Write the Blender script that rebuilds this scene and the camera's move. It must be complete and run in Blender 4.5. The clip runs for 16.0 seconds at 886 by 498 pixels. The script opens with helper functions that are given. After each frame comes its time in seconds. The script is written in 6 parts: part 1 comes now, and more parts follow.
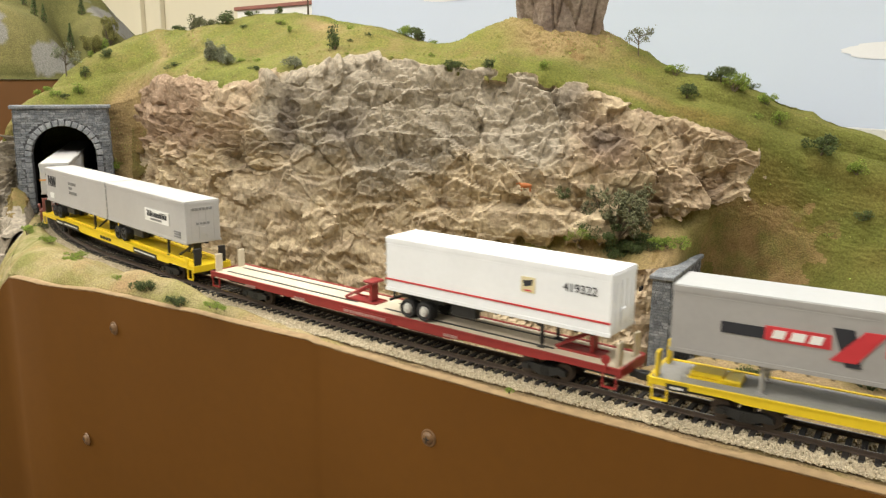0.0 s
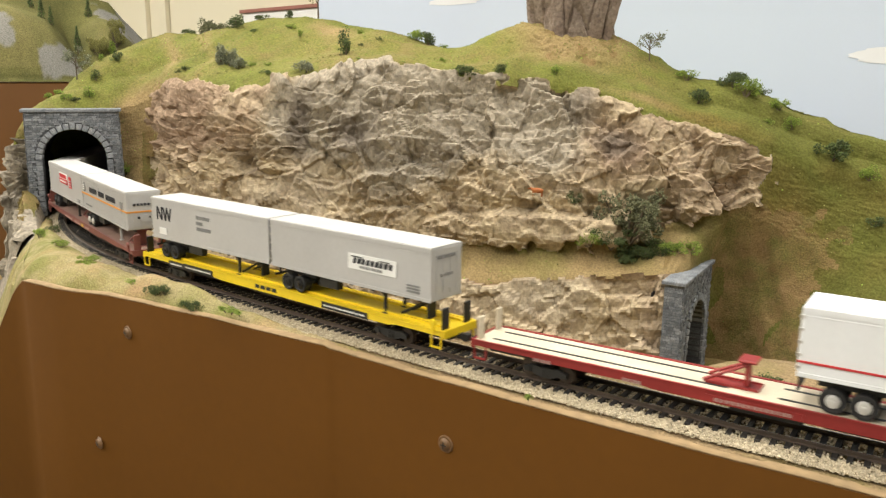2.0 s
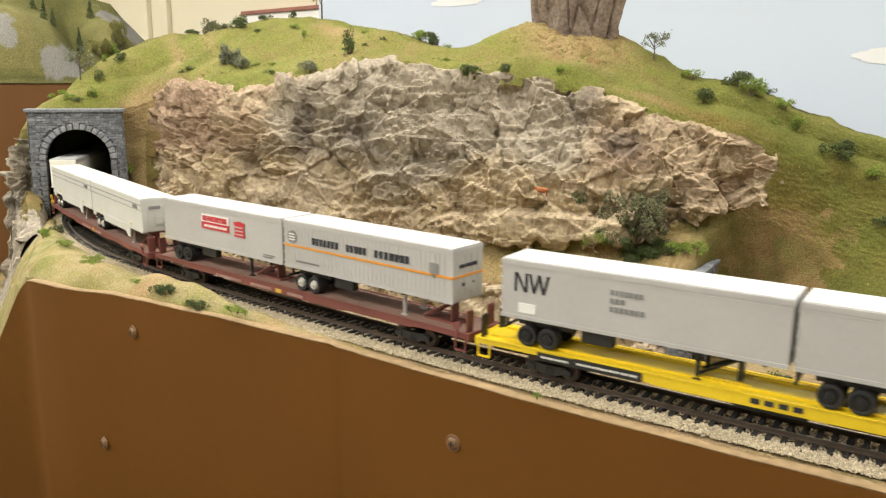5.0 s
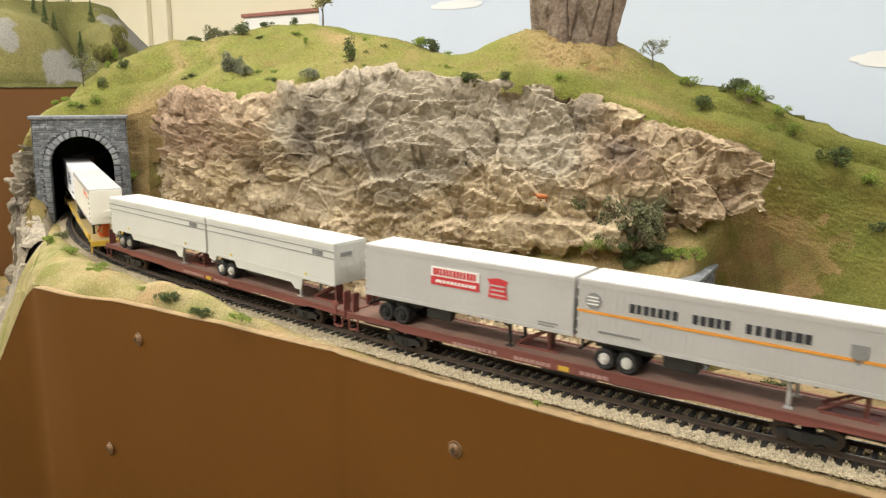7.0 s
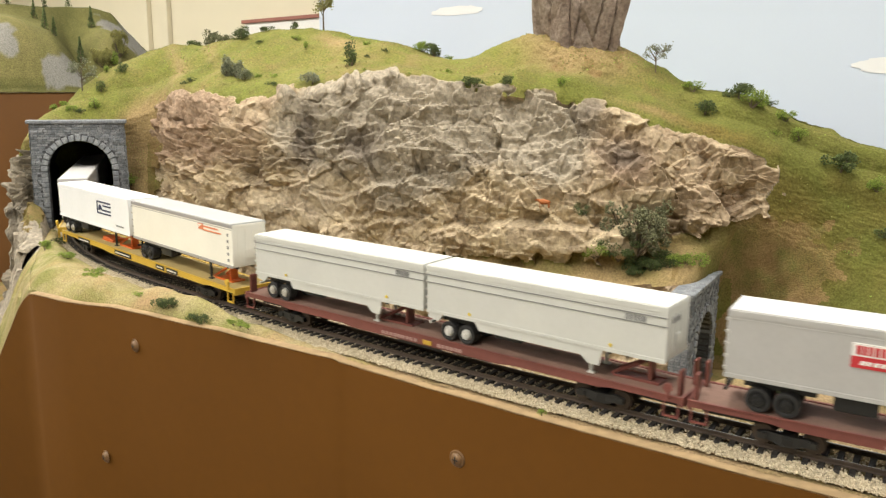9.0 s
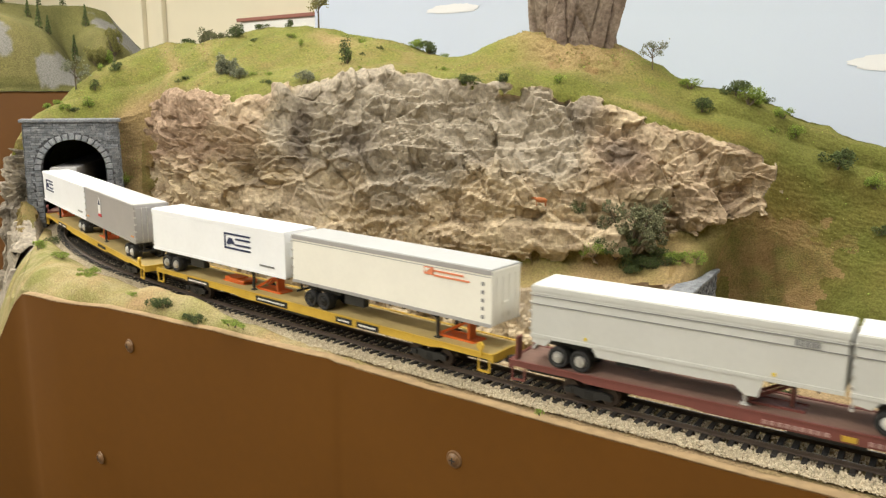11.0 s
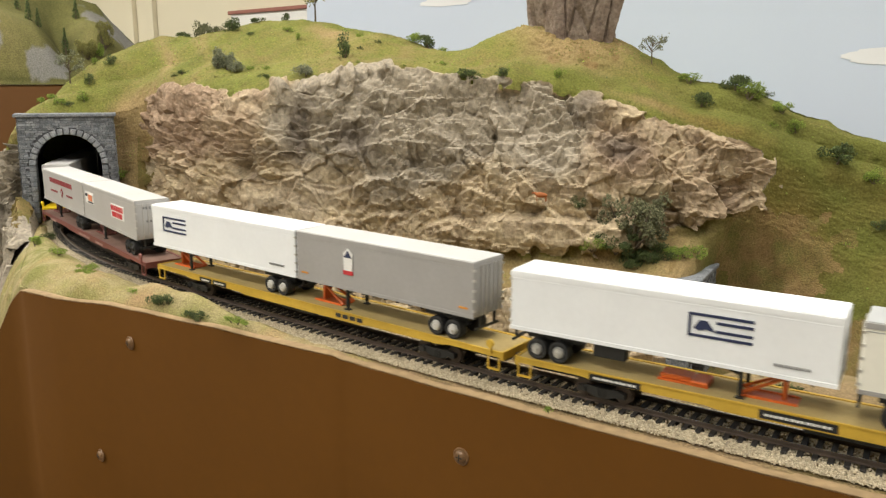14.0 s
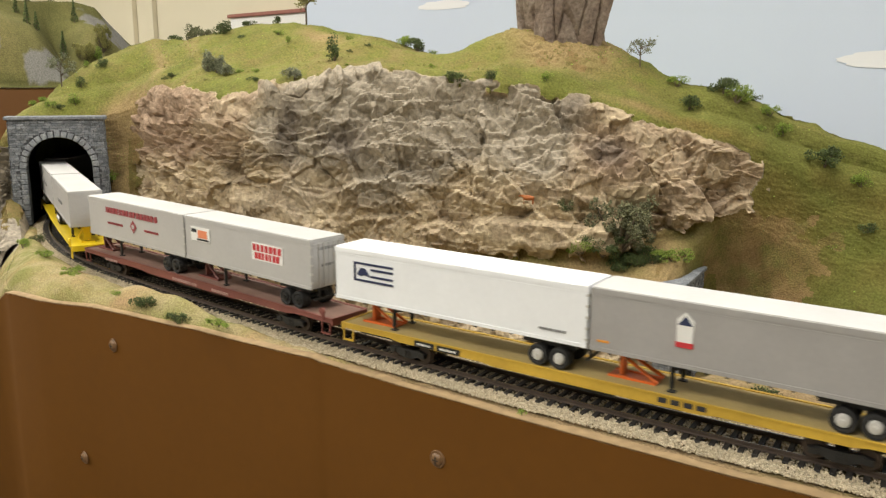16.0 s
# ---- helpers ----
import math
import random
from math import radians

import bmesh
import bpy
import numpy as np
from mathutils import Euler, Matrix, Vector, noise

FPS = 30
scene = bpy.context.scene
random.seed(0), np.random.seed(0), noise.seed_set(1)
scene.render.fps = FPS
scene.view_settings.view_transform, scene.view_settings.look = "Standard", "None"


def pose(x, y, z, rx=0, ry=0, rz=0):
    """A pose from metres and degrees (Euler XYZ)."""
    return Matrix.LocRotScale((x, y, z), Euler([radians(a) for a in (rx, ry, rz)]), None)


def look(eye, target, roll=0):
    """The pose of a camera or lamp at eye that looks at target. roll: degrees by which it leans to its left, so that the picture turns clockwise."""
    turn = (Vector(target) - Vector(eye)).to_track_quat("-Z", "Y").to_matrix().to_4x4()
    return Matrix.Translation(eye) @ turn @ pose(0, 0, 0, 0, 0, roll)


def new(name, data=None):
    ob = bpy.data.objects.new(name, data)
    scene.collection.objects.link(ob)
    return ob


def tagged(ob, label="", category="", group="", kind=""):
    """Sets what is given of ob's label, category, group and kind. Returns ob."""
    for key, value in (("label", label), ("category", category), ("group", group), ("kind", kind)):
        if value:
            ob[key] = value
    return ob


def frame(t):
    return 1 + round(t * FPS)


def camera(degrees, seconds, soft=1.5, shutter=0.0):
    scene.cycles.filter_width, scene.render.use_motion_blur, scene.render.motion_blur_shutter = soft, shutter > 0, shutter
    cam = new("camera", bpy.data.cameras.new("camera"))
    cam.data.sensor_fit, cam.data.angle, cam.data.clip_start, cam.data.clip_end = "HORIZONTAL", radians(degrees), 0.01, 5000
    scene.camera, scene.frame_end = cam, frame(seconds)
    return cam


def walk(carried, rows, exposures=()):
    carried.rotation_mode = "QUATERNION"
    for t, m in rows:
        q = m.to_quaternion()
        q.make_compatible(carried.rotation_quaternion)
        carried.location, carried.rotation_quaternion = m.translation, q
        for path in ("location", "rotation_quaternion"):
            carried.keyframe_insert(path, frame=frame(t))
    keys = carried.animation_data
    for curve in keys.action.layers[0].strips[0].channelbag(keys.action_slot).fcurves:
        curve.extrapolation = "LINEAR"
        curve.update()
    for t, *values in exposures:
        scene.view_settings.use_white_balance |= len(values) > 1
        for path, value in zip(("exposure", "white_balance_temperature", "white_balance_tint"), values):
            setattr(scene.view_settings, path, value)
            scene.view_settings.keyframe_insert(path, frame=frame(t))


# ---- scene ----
cam = camera(57.69, 16.0, soft=1.3, shutter=0.5)
walk(cam, [
    (0.0, look((0.6620, -0.2984, 0.1527), (-0.0098, 0.4108, -0.0614), 0.41)),
    (0.5, look((0.6627, -0.2973, 0.1524), (-0.0095, 0.4119, -0.0600), 0.45)),
    (1.0, look((0.6628, -0.2963, 0.1533), (-0.0100, 0.4125, -0.0591), 0.47)),
    (1.5, look((0.6595, -0.2993, 0.1534), (-0.0135, 0.4095, -0.0580), 0.58)),
    (2.0, look((0.6557, -0.3042, 0.1547), (-0.0184, 0.4036, -0.0564), 0.55)),
    (2.5, look((0.6558, -0.3057, 0.1541), (-0.0192, 0.4018, -0.0555), 0.51)),
    (3.0, look((0.6556, -0.3048, 0.1547), (-0.0196, 0.4025, -0.0545), 0.52)),
    (3.5, look((0.6541, -0.3029, 0.1533), (-0.0217, 0.4043, -0.0544), 0.53)),
    (4.0, look((0.6523, -0.3020, 0.1517), (-0.0238, 0.4051, -0.0557), 0.56)),
    (6.5, look((0.6530, -0.3139, 0.1574), (-0.0202, 0.3945, -0.0545), 0.40)),
    (7.0, look((0.6561, -0.3116, 0.1591), (-0.0188, 0.3962, -0.0493), 0.39)),
    (7.5, look((0.6577, -0.3057, 0.1584), (-0.0188, 0.4016, -0.0470), 0.41)),
    (8.0, look((0.6570, -0.3044, 0.1580), (-0.0199, 0.4032, -0.0446), 0.47)),
    (8.5, look((0.6525, -0.3059, 0.1577), (-0.0238, 0.4026, -0.0437), 0.51)),
    (9.0, look((0.6497, -0.3069, 0.1568), (-0.0261, 0.4023, -0.0436), 0.49)),
    (11.5, look((0.6462, -0.3023, 0.1563), (-0.0250, 0.4105, -0.0474), 0.42)),
    (12.0, look((0.6438, -0.3007, 0.1562), (-0.0260, 0.4130, -0.0489), 0.49)),
    (12.5, look((0.6393, -0.3006, 0.1555), (-0.0290, 0.4141, -0.0509), 0.52)),
    (13.0, look((0.6366, -0.3019, 0.1556), (-0.0300, 0.4139, -0.0527), 0.44)),
    (13.5, look((0.6364, -0.3062, 0.1566), (-0.0274, 0.4115, -0.0535), 0.43)),
    (14.0, look((0.6394, -0.3083, 0.1578), (-0.0233, 0.4103, -0.0529), 0.40)),
    (14.5, look((0.6431, -0.3052, 0.1581), (-0.0203, 0.4131, -0.0514), 0.37)),
    (15.0, look((0.6484, -0.3003, 0.1583), (-0.0162, 0.4172, -0.0501), 0.38)),
    (15.5, look((0.6490, -0.2994, 0.1589), (-0.0157, 0.4181, -0.0492), 0.46)),
    (16.0, look((0.6497, -0.2989, 0.1574), (-0.0158, 0.4183, -0.0493), 0.42)),
], exposures=[(0.0, 0.09), (1.0, 0.13), (2.0, 0.11), (3.5, 0.17), (4.0, 0.19), (6.5, 0.21), (9.0, 0.21), (11.5, 0.07), (12.5, -0.06), (13.5, -0.09), (15.0, -0.09), (16.0, -0.10)])

# ---- room light ----
world = bpy.data.worlds.new("room_air")
scene.world = world
world.use_nodes = True
world.node_tree.nodes["Background"].inputs[0].default_value = (0.9, 0.93, 1.0, 1)
world.node_tree.nodes["Background"].inputs[1].default_value = 0.35
LAMP_WATTS = 21.0
scene.view_settings.exposure = 0.0


# ---- materials ----
def mat(name, color, rough=0.6, metal=0.0, vary=0.12, scale=60.0, bump=0.0, bump_scale=400.0, second=None, amount=0.5, spec=0.5, coat=0.0):
    """A painted or natural surface: base colour broken at two scales, and a fine relief."""
    m = bpy.data.materials.new(name)
    m.use_nodes = True
    nt = m.node_tree
    b = nt.nodes["Principled BSDF"]
    b.inputs["Roughness"].default_value = rough
    b.inputs["Metallic"].default_value = metal
    b.inputs["Specular IOR Level"].default_value = spec
    b.inputs["Coat Weight"].default_value = coat
    co = nt.nodes.new("ShaderNodeTexCoord")
    big = nt.nodes.new("ShaderNodeTexNoise")
    big.inputs["Scale"].default_value = scale
    big.inputs["Detail"].default_value = 5
    nt.links.new(co.outputs["Object"], big.inputs["Vector"])
    ramp = nt.nodes.new("ShaderNodeMapRange")
    ramp.inputs["From Min"].default_value, ramp.inputs["From Max"].default_value = 0.5 - amount * 0.35, 0.5 + amount * 0.35
    nt.links.new(big.outputs["Fac"], ramp.inputs["Value"])
    mix = nt.nodes.new("ShaderNodeMix")
    mix.data_type = "RGBA"
    other = second or tuple(c * (1 - vary) for c in color)
    mix.inputs["A"].default_value = (*color, 1)
    mix.inputs["B"].default_value = (*other, 1)
    nt.links.new(ramp.outputs["Result"], mix.inputs["Factor"])
    fine = nt.nodes.new("ShaderNodeTexNoise")
    fine.inputs["Scale"].default_value = bump_scale
    fine.inputs["Detail"].default_value = 4
    nt.links.new(co.outputs["Object"], fine.inputs["Vector"])
    grain = nt.nodes.new("ShaderNodeMix")
    grain.data_type, grain.blend_type = "RGBA", "MULTIPLY"
    grain.inputs["Factor"].default_value = 1
    g2 = nt.nodes.new("ShaderNodeMapRange")
    g2.inputs["To Min"].default_value, g2.inputs["To Max"].default_value = 1 - vary * 0.9, 1 + vary * 0.5
    nt.links.new(fine.outputs["Fac"], g2.inputs["Value"])
    nt.links.new(mix.outputs["Result"], grain.inputs["A"])
    nt.links.new(g2.outputs["Result"], grain.inputs["B"])
    nt.links.new(grain.outputs["Result"], b.inputs["Base Color"])
    if bump:
        bp = nt.nodes.new("ShaderNodeBump")
        bp.inputs["Strength"].default_value = bump
        bp.inputs["Distance"].default_value = 0.001
        nt.links.new(fine.outputs["Fac"], bp.inputs["Height"])
        nt.links.new(bp.outputs["Normal"], b.inputs["Normal"])
    return m


def glow(name, color, strength):
    m = bpy.data.materials.new(name)
    m.use_nodes = True
    b = m.node_tree.nodes["Principled BSDF"]
    b.inputs["Base Color"].default_value = (*color, 1)
    b.inputs["Emission Color"].default_value = (*color, 1)
    b.inputs["Emission Strength"].default_value = strength
    return m


def layered(name, colors, scales, rough=0.95, bump=0.6, bump_scale=500.0, dist=0.002, stretch=(1, 1, 1), hard=0.18):
    """A natural ground of several colours, each breaking through the last in patches."""
    m = bpy.data.materials.new(name)
    m.use_nodes = True
    nt = m.node_tree
    b = nt.nodes["Principled BSDF"]
    b.inputs["Roughness"].default_value = rough
    b.inputs["Specular IOR Level"].default_value = 0.15
    co = nt.nodes.new("ShaderNodeTexCoord")
    mp = nt.nodes.new("ShaderNodeMapping")
    mp.inputs["Scale"].default_value = stretch
    nt.links.new(co.outputs["Object"], mp.inputs["Vector"])
    last = None
    for k, (c, s) in enumerate(zip(colors[1:], scales)):
        n = nt.nodes.new("ShaderNodeTexNoise")
        n.inputs["Scale"].default_value = s
        n.inputs["Detail"].default_value = 6
        n.inputs["Roughness"].default_value = 0.62
        sh = nt.nodes.new("ShaderNodeVectorMath")
        sh.inputs[1].default_value = (3.1 * k, 1.7 * k, 5.3 * k)
        nt.links.new(mp.outputs["Vector"], sh.inputs[0])
        nt.links.new(sh.outputs[0], n.inputs["Vector"])
        r = nt.nodes.new("ShaderNodeMapRange")
        r.inputs["From Min"].default_value, r.inputs["From Max"].default_value = 0.52 - hard / 2, 0.52 + hard
        nt.links.new(n.outputs["Fac"], r.inputs["Value"])
        mx = nt.nodes.new("ShaderNodeMix")
        mx.data_type = "RGBA"
        if last is None:
            mx.inputs["A"].default_value = (*colors[0], 1)
        else:
            nt.links.new(last, mx.inputs["A"])
        mx.inputs["B"].default_value = (*c, 1)
        nt.links.new(r.outputs["Result"], mx.inputs["Factor"])
        last = mx.outputs["Result"]
    fine = nt.nodes.new("ShaderNodeTexNoise")
    fine.inputs["Scale"].default_value = bump_scale
    fine.inputs["Detail"].default_value = 6
    nt.links.new(co.outputs["Object"], fine.inputs["Vector"])
    g2 = nt.nodes.new("ShaderNodeMapRange")
    g2.inputs["From Min"].default_value, g2.inputs["From Max"].default_value = 0.3, 0.7
    g2.inputs["To Min"].default_value, g2.inputs["To Max"].default_value = 0.68, 1.25
    nt.links.new(fine.outputs["Fac"], g2.inputs["Value"])
    gr = nt.nodes.new("ShaderNodeMix")
    gr.data_type, gr.blend_type = "RGBA", "MULTIPLY"
    gr.inputs["Factor"].default_value = 1
    nt.links.new(last, gr.inputs["A"])
    nt.links.new(g2.outputs["Result"], gr.inputs["B"])
    nt.links.new(gr.outputs["Result"], b.inputs["Base Color"])
    bp = nt.nodes.new("ShaderNodeBump")
    bp.inputs["Strength"].default_value = bump
    bp.inputs["Distance"].default_value = dist
    nt.links.new(fine.outputs["Fac"], bp.inputs["Height"])
    nt.links.new(bp.outputs["Normal"], b.inputs["Normal"])
    return m


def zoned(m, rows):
    """Airbrushed, strewn or shadow-toned zones of other colour over a ground: rows of (channel of the zone map, colour,
    share).
    """
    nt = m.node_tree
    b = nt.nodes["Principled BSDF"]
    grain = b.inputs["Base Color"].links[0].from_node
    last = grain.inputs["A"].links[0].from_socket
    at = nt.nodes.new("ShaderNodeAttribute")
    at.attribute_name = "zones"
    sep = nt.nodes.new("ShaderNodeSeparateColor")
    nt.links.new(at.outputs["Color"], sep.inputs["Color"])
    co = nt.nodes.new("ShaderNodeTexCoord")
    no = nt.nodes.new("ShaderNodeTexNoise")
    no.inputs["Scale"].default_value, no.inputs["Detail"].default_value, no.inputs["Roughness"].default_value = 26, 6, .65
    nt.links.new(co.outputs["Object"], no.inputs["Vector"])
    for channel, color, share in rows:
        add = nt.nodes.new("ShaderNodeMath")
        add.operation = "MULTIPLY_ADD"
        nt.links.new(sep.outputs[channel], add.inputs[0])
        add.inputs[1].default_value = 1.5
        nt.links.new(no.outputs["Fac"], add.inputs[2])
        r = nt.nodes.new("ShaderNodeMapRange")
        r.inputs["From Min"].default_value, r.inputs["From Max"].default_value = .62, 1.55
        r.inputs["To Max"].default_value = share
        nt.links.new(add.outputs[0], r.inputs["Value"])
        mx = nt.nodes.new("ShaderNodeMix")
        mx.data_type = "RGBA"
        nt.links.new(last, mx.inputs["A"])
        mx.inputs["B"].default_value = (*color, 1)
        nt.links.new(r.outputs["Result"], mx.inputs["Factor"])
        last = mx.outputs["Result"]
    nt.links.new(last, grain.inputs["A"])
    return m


ROCK = layered("tan_plaster_rock", [(0.46, 0.372, 0.245), (0.40, 0.326, 0.225), (0.50, 0.41, 0.272), (0.32, 0.248, 0.168)], [7, 16, 40], bump=0.55, bump_scale=260, stretch=(1, 1, 1.6))
ROCK_GREY = layered("grey_plaster_rock", [(0.30, 0.265, 0.21), (0.15, 0.13, 0.105), (0.38, 0.33, 0.26)], [14, 36], bump=0.6, bump_scale=260)
# Blue carries dark stains together with shadow painted into the cliff's colour
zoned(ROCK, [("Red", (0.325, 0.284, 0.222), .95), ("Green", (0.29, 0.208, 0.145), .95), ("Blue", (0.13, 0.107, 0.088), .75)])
BUTTE_ROCK = layered("brown_butte_rock", [(0.23, 0.18, 0.145), (0.12, 0.088, 0.07), (0.3, 0.25, 0.205)], [24, 50], bump=0.6, bump_scale=300)
GRASS = layered("static_grass_turf", [(0.147, 0.150, 0.035), (0.205, 0.196, 0.06), (0.1, 0.112, 0.023), (0.205, 0.16, 0.064), (0.16, 0.172, 0.038)], [7, 15, 11, 60], bump=0.55, bump_scale=520, dist=0.0014, hard=0.16)
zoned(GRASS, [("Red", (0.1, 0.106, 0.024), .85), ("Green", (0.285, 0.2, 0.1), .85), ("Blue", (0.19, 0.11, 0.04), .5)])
DIRT = layered("tan_earth", [(0.25, 0.18, 0.095), (0.185, 0.13, 0.068), (0.2, 0.165, 0.065), (0.3, 0.215, 0.125)], [14, 26, 50], bump=0.7, bump_scale=700, dist=0.0015)
EARTH = layered("brown_bare_earth", [(0.21, 0.145, 0.062), (0.15, 0.118, 0.04), (0.26, 0.17, 0.085), (0.13, 0.125, 0.036)], [12, 24, 40], bump=0.7, bump_scale=700, dist=0.0015)
VERGE = layered("pale_grass_verge", [(0.235, 0.215, 0.08), (0.40, 0.255, 0.15), (0.165, 0.175, 0.05), (0.33, 0.275, 0.15)], [13, 16, 50], bump=0.8, bump_scale=900, dist=0.0015)
FASCIA = mat("brown_painted_hardboard", (0.070, 0.0275, 0.003), 0.75, vary=0.10, scale=7, bump=0.05, bump_scale=120, spec=0.06)
FASCIA_FAR = mat("brown_painted_hardboard_far", (0.18, 0.078, 0.02), 0.5, vary=0.12, scale=4)
EDGE = mat("fibreboard_edge", (0.36, 0.25, 0.13), 0.9, vary=0.3, scale=200, bump=0.4)
SCREW = mat("painted_screw", (0.19, 0.1, 0.04), 0.45, vary=0.25, scale=500, bump=0.2)
STEEL_TOP = mat("rail_head_steel", (0.55, 0.5, 0.44), 0.25, 1.0, scale=90)
RAIL_SIDE = mat("weathered_rail_web", (0.09, 0.065, 0.05), 0.6, 0.5, vary=0.3, scale=200)
TIE = mat("black_plastic_tie", (0.03, 0.026, 0.022), 0.6, vary=0.4, scale=300, bump=0.4, bump_scale=1500)
BALLAST = layered("ballast_stone", [(0.50, 0.43, 0.305), (0.38, 0.32, 0.225), (0.58, 0.51, 0.38)], [300, 600], bump=0.3, bump_scale=2000, dist=0.0004)
STONE = layered("grey_cut_stone", [(0.2, 0.215, 0.235), (0.13, 0.14, 0.155), (0.29, 0.3, 0.31)], [60, 140], bump=0.5, bump_scale=900, dist=0.0008)
JOINT = mat("dark_mortar", (0.105, 0.11, 0.12), 0.95, vary=0.3, scale=300)
BLACK_LINER = mat("black_tunnel_lining", (0.012, 0.011, 0.01), 0.95, vary=0.3, scale=100)
CONCRETE = layered("weathered_concrete", [(0.38, 0.36, 0.31), (0.22, 0.2, 0.17), (0.45, 0.42, 0.36)], [30, 80], bump=0.4)
WALL = mat("cream_painted_wall", (0.70, 0.65, 0.50), 0.75, vary=0.05, scale=3)
FLOOR = mat("grey_carpet", (0.16, 0.15, 0.14), 0.95, vary=0.2, scale=80, bump=0.4)
CEIL = mat("white_ceiling_tile", (0.78, 0.78, 0.75), 0.9, vary=0.06, scale=30, bump=0.2)
TUBE = glow("fluorescent_diffuser", (1.0, 0.97, 0.9), 2.5)
WOODBAR = mat("reddish_picture_rail", (0.33, 0.13, 0.1), 0.5, vary=0.15, scale=40)

WHITE_P = mat("white_plastic", (0.84, 0.86, 0.885), 0.38, vary=0.05, scale=35, bump=0.03, bump_scale=300)
CREAM_P = mat("cream_white_plastic", (0.82, 0.80, 0.715), 0.42, vary=0.05, scale=35, bump=0.03)
PALE_P = mat("pale_grey_plastic", (0.58, 0.585, 0.555), 0.45, vary=0.06, scale=35, bump=0.03)
SILVER_P = mat("silver_grey_paint", (0.50, 0.495, 0.49), 0.38, 0.15, vary=0.08, scale=30, bump=0.03)
SILVER_D = mat("dull_silver_paint", (0.40, 0.39, 0.385), 0.4, 0.2, vary=0.09, scale=30, bump=0.03)
ROOF_P = mat("pale_roof_paint", (0.53, 0.525, 0.515), 0.45, vary=0.1, scale=25, bump=0.04)
ROOF_G = mat("grey_roof_paint", (0.44, 0.45, 0.45), 0.45, 0.1, vary=0.08, scale=25)
YELLOW = mat("yellow_car_paint", (0.80, 0.58, 0.018), 0.4, vary=0.12, scale=40, bump=0.05)
YELLOW_D = mat("weathered_yellow_car_paint", (0.62, 0.40, 0.045), 0.5, vary=0.2, scale=40, bump=0.08)
RED = mat("red_car_paint", (0.29, 0.024, 0.022), 0.45, vary=0.2, scale=40, bump=0.05)
BROWN = mat("oxide_car_paint", (0.20, 0.062, 0.05), 0.55, vary=0.22, scale=40, bump=0.06)
BROWN_DECK = mat("dusty_oxide_deck", (0.25, 0.15, 0.115), 0.8, vary=0.28, scale=45, bump=0.2)
GREY_DECK = mat("dusty_grey_deck", (0.36, 0.355, 0.33), 0.8, vary=0.2, scale=45, bump=0.15)
WOOD_DECK = mat("pale_wood_deck", (0.62, 0.55, 0.42), 0.75, vary=0.14, scale=60, bump=0.15)
TAN_DECK = mat("tan_deck", (0.45, 0.34, 0.14), 0.75, vary=0.2, scale=40, bump=0.12)
BLACK = mat("black_plastic", (0.018, 0.018, 0.018), 0.5, vary=0.4, scale=150)
TYRE = mat("black_rubber_tyre", (0.02, 0.02, 0.02), 0.75, vary=0.3, scale=300)
HUB = mat("silver_wheel_hub", (0.62, 0.61, 0.58), 0.3, 0.6, vary=0.15, scale=200)
HUB_W = mat("white_wheel_hub", (0.6, 0.59, 0.56), 0.4, vary=0.1, scale=200)
ORANGE = mat("orange_hitch_paint", (0.68, 0.14, 0.02), 0.45, vary=0.15, scale=80)
INK = mat("black_lettering", (0.02, 0.022, 0.03), 0.6, vary=0.2, scale=200)
INK_BLUE = mat("navy_lettering", (0.02, 0.03, 0.09), 0.6, vary=0.2, scale=200)
INK_RED = mat("red_lettering", (0.58, 0.035, 0.045), 0.55, vary=0.15, scale=200)
INK_MAROON = mat("maroon_lettering", (0.32, 0.05, 0.06), 0.6, vary=0.2, scale=200)
INK_ORANGE = mat("orange_stripe", (0.72, 0.3, 0.04), 0.55, vary=0.12, scale=200)
INK_CORAL = mat("coral_lettering", (0.75, 0.25, 0.12), 0.55, vary=0.12, scale=200)
INK_GREY = mat("grey_lettering", (0.25, 0.25, 0.25), 0.6, vary=0.2, scale=200)
DECAL_W = mat("white_decal", (0.8, 0.8, 0.78), 0.5, vary=0.05, scale=100)
FADED = mat("faded_lettering", (0.42, 0.26, 0.235), 0.6, vary=0.2, scale=150)
DECAL_C = mat("cream_decal", (0.72, 0.63, 0.38), 0.5, vary=0.08, scale=100)
LEAF = [mat("dark_green_foam", (0.052, 0.072, 0.024), 0.95, vary=0.5, scale=400, second=(0.095, 0.13, 0.035)),
        mat("bright_green_foam", (0.17, 0.25, 0.035), 0.95, vary=0.4, scale=400, second=(0.23, 0.3, 0.05)),
        mat("grey_green_lichen", (0.11, 0.118, 0.055), 0.95, vary=0.4, scale=300, second=(0.19, 0.19, 0.105)),
        mat("olive_foam", (0.16, 0.16, 0.04), 0.95, vary=0.4, scale=300, second=(0.25, 0.23, 0.07)),
        mat("pale_lichen", (0.15, 0.165, 0.1), 0.95, vary=0.4, scale=300, second=(0.23, 0.24, 0.16))]
BARK = mat("dry_twig", (0.13, 0.1, 0.065), 0.9, vary=0.3, scale=300)


# ---- mesh helpers ----
def mesh_ob(name, bm, material, smooth=False):
    me = bpy.data.meshes.new(name)
    bm.to_mesh(me)
    bm.free()
    for m in (material if isinstance(material, (list, tuple)) else [material]):
        me.materials.append(m)
    if smooth:
        me.polygons.foreach_set("use_smooth", [True] * len(me.polygons))
    return me


def part(name, bm, material, parent, label="", smooth=False):
    ob = new(name, mesh_ob(name, bm, material, smooth))
    ob.parent = parent
    return tagged(ob, label)


def thing(name, label, category, group="", kind=""):
    return tagged(new(name), label, category, group, kind)


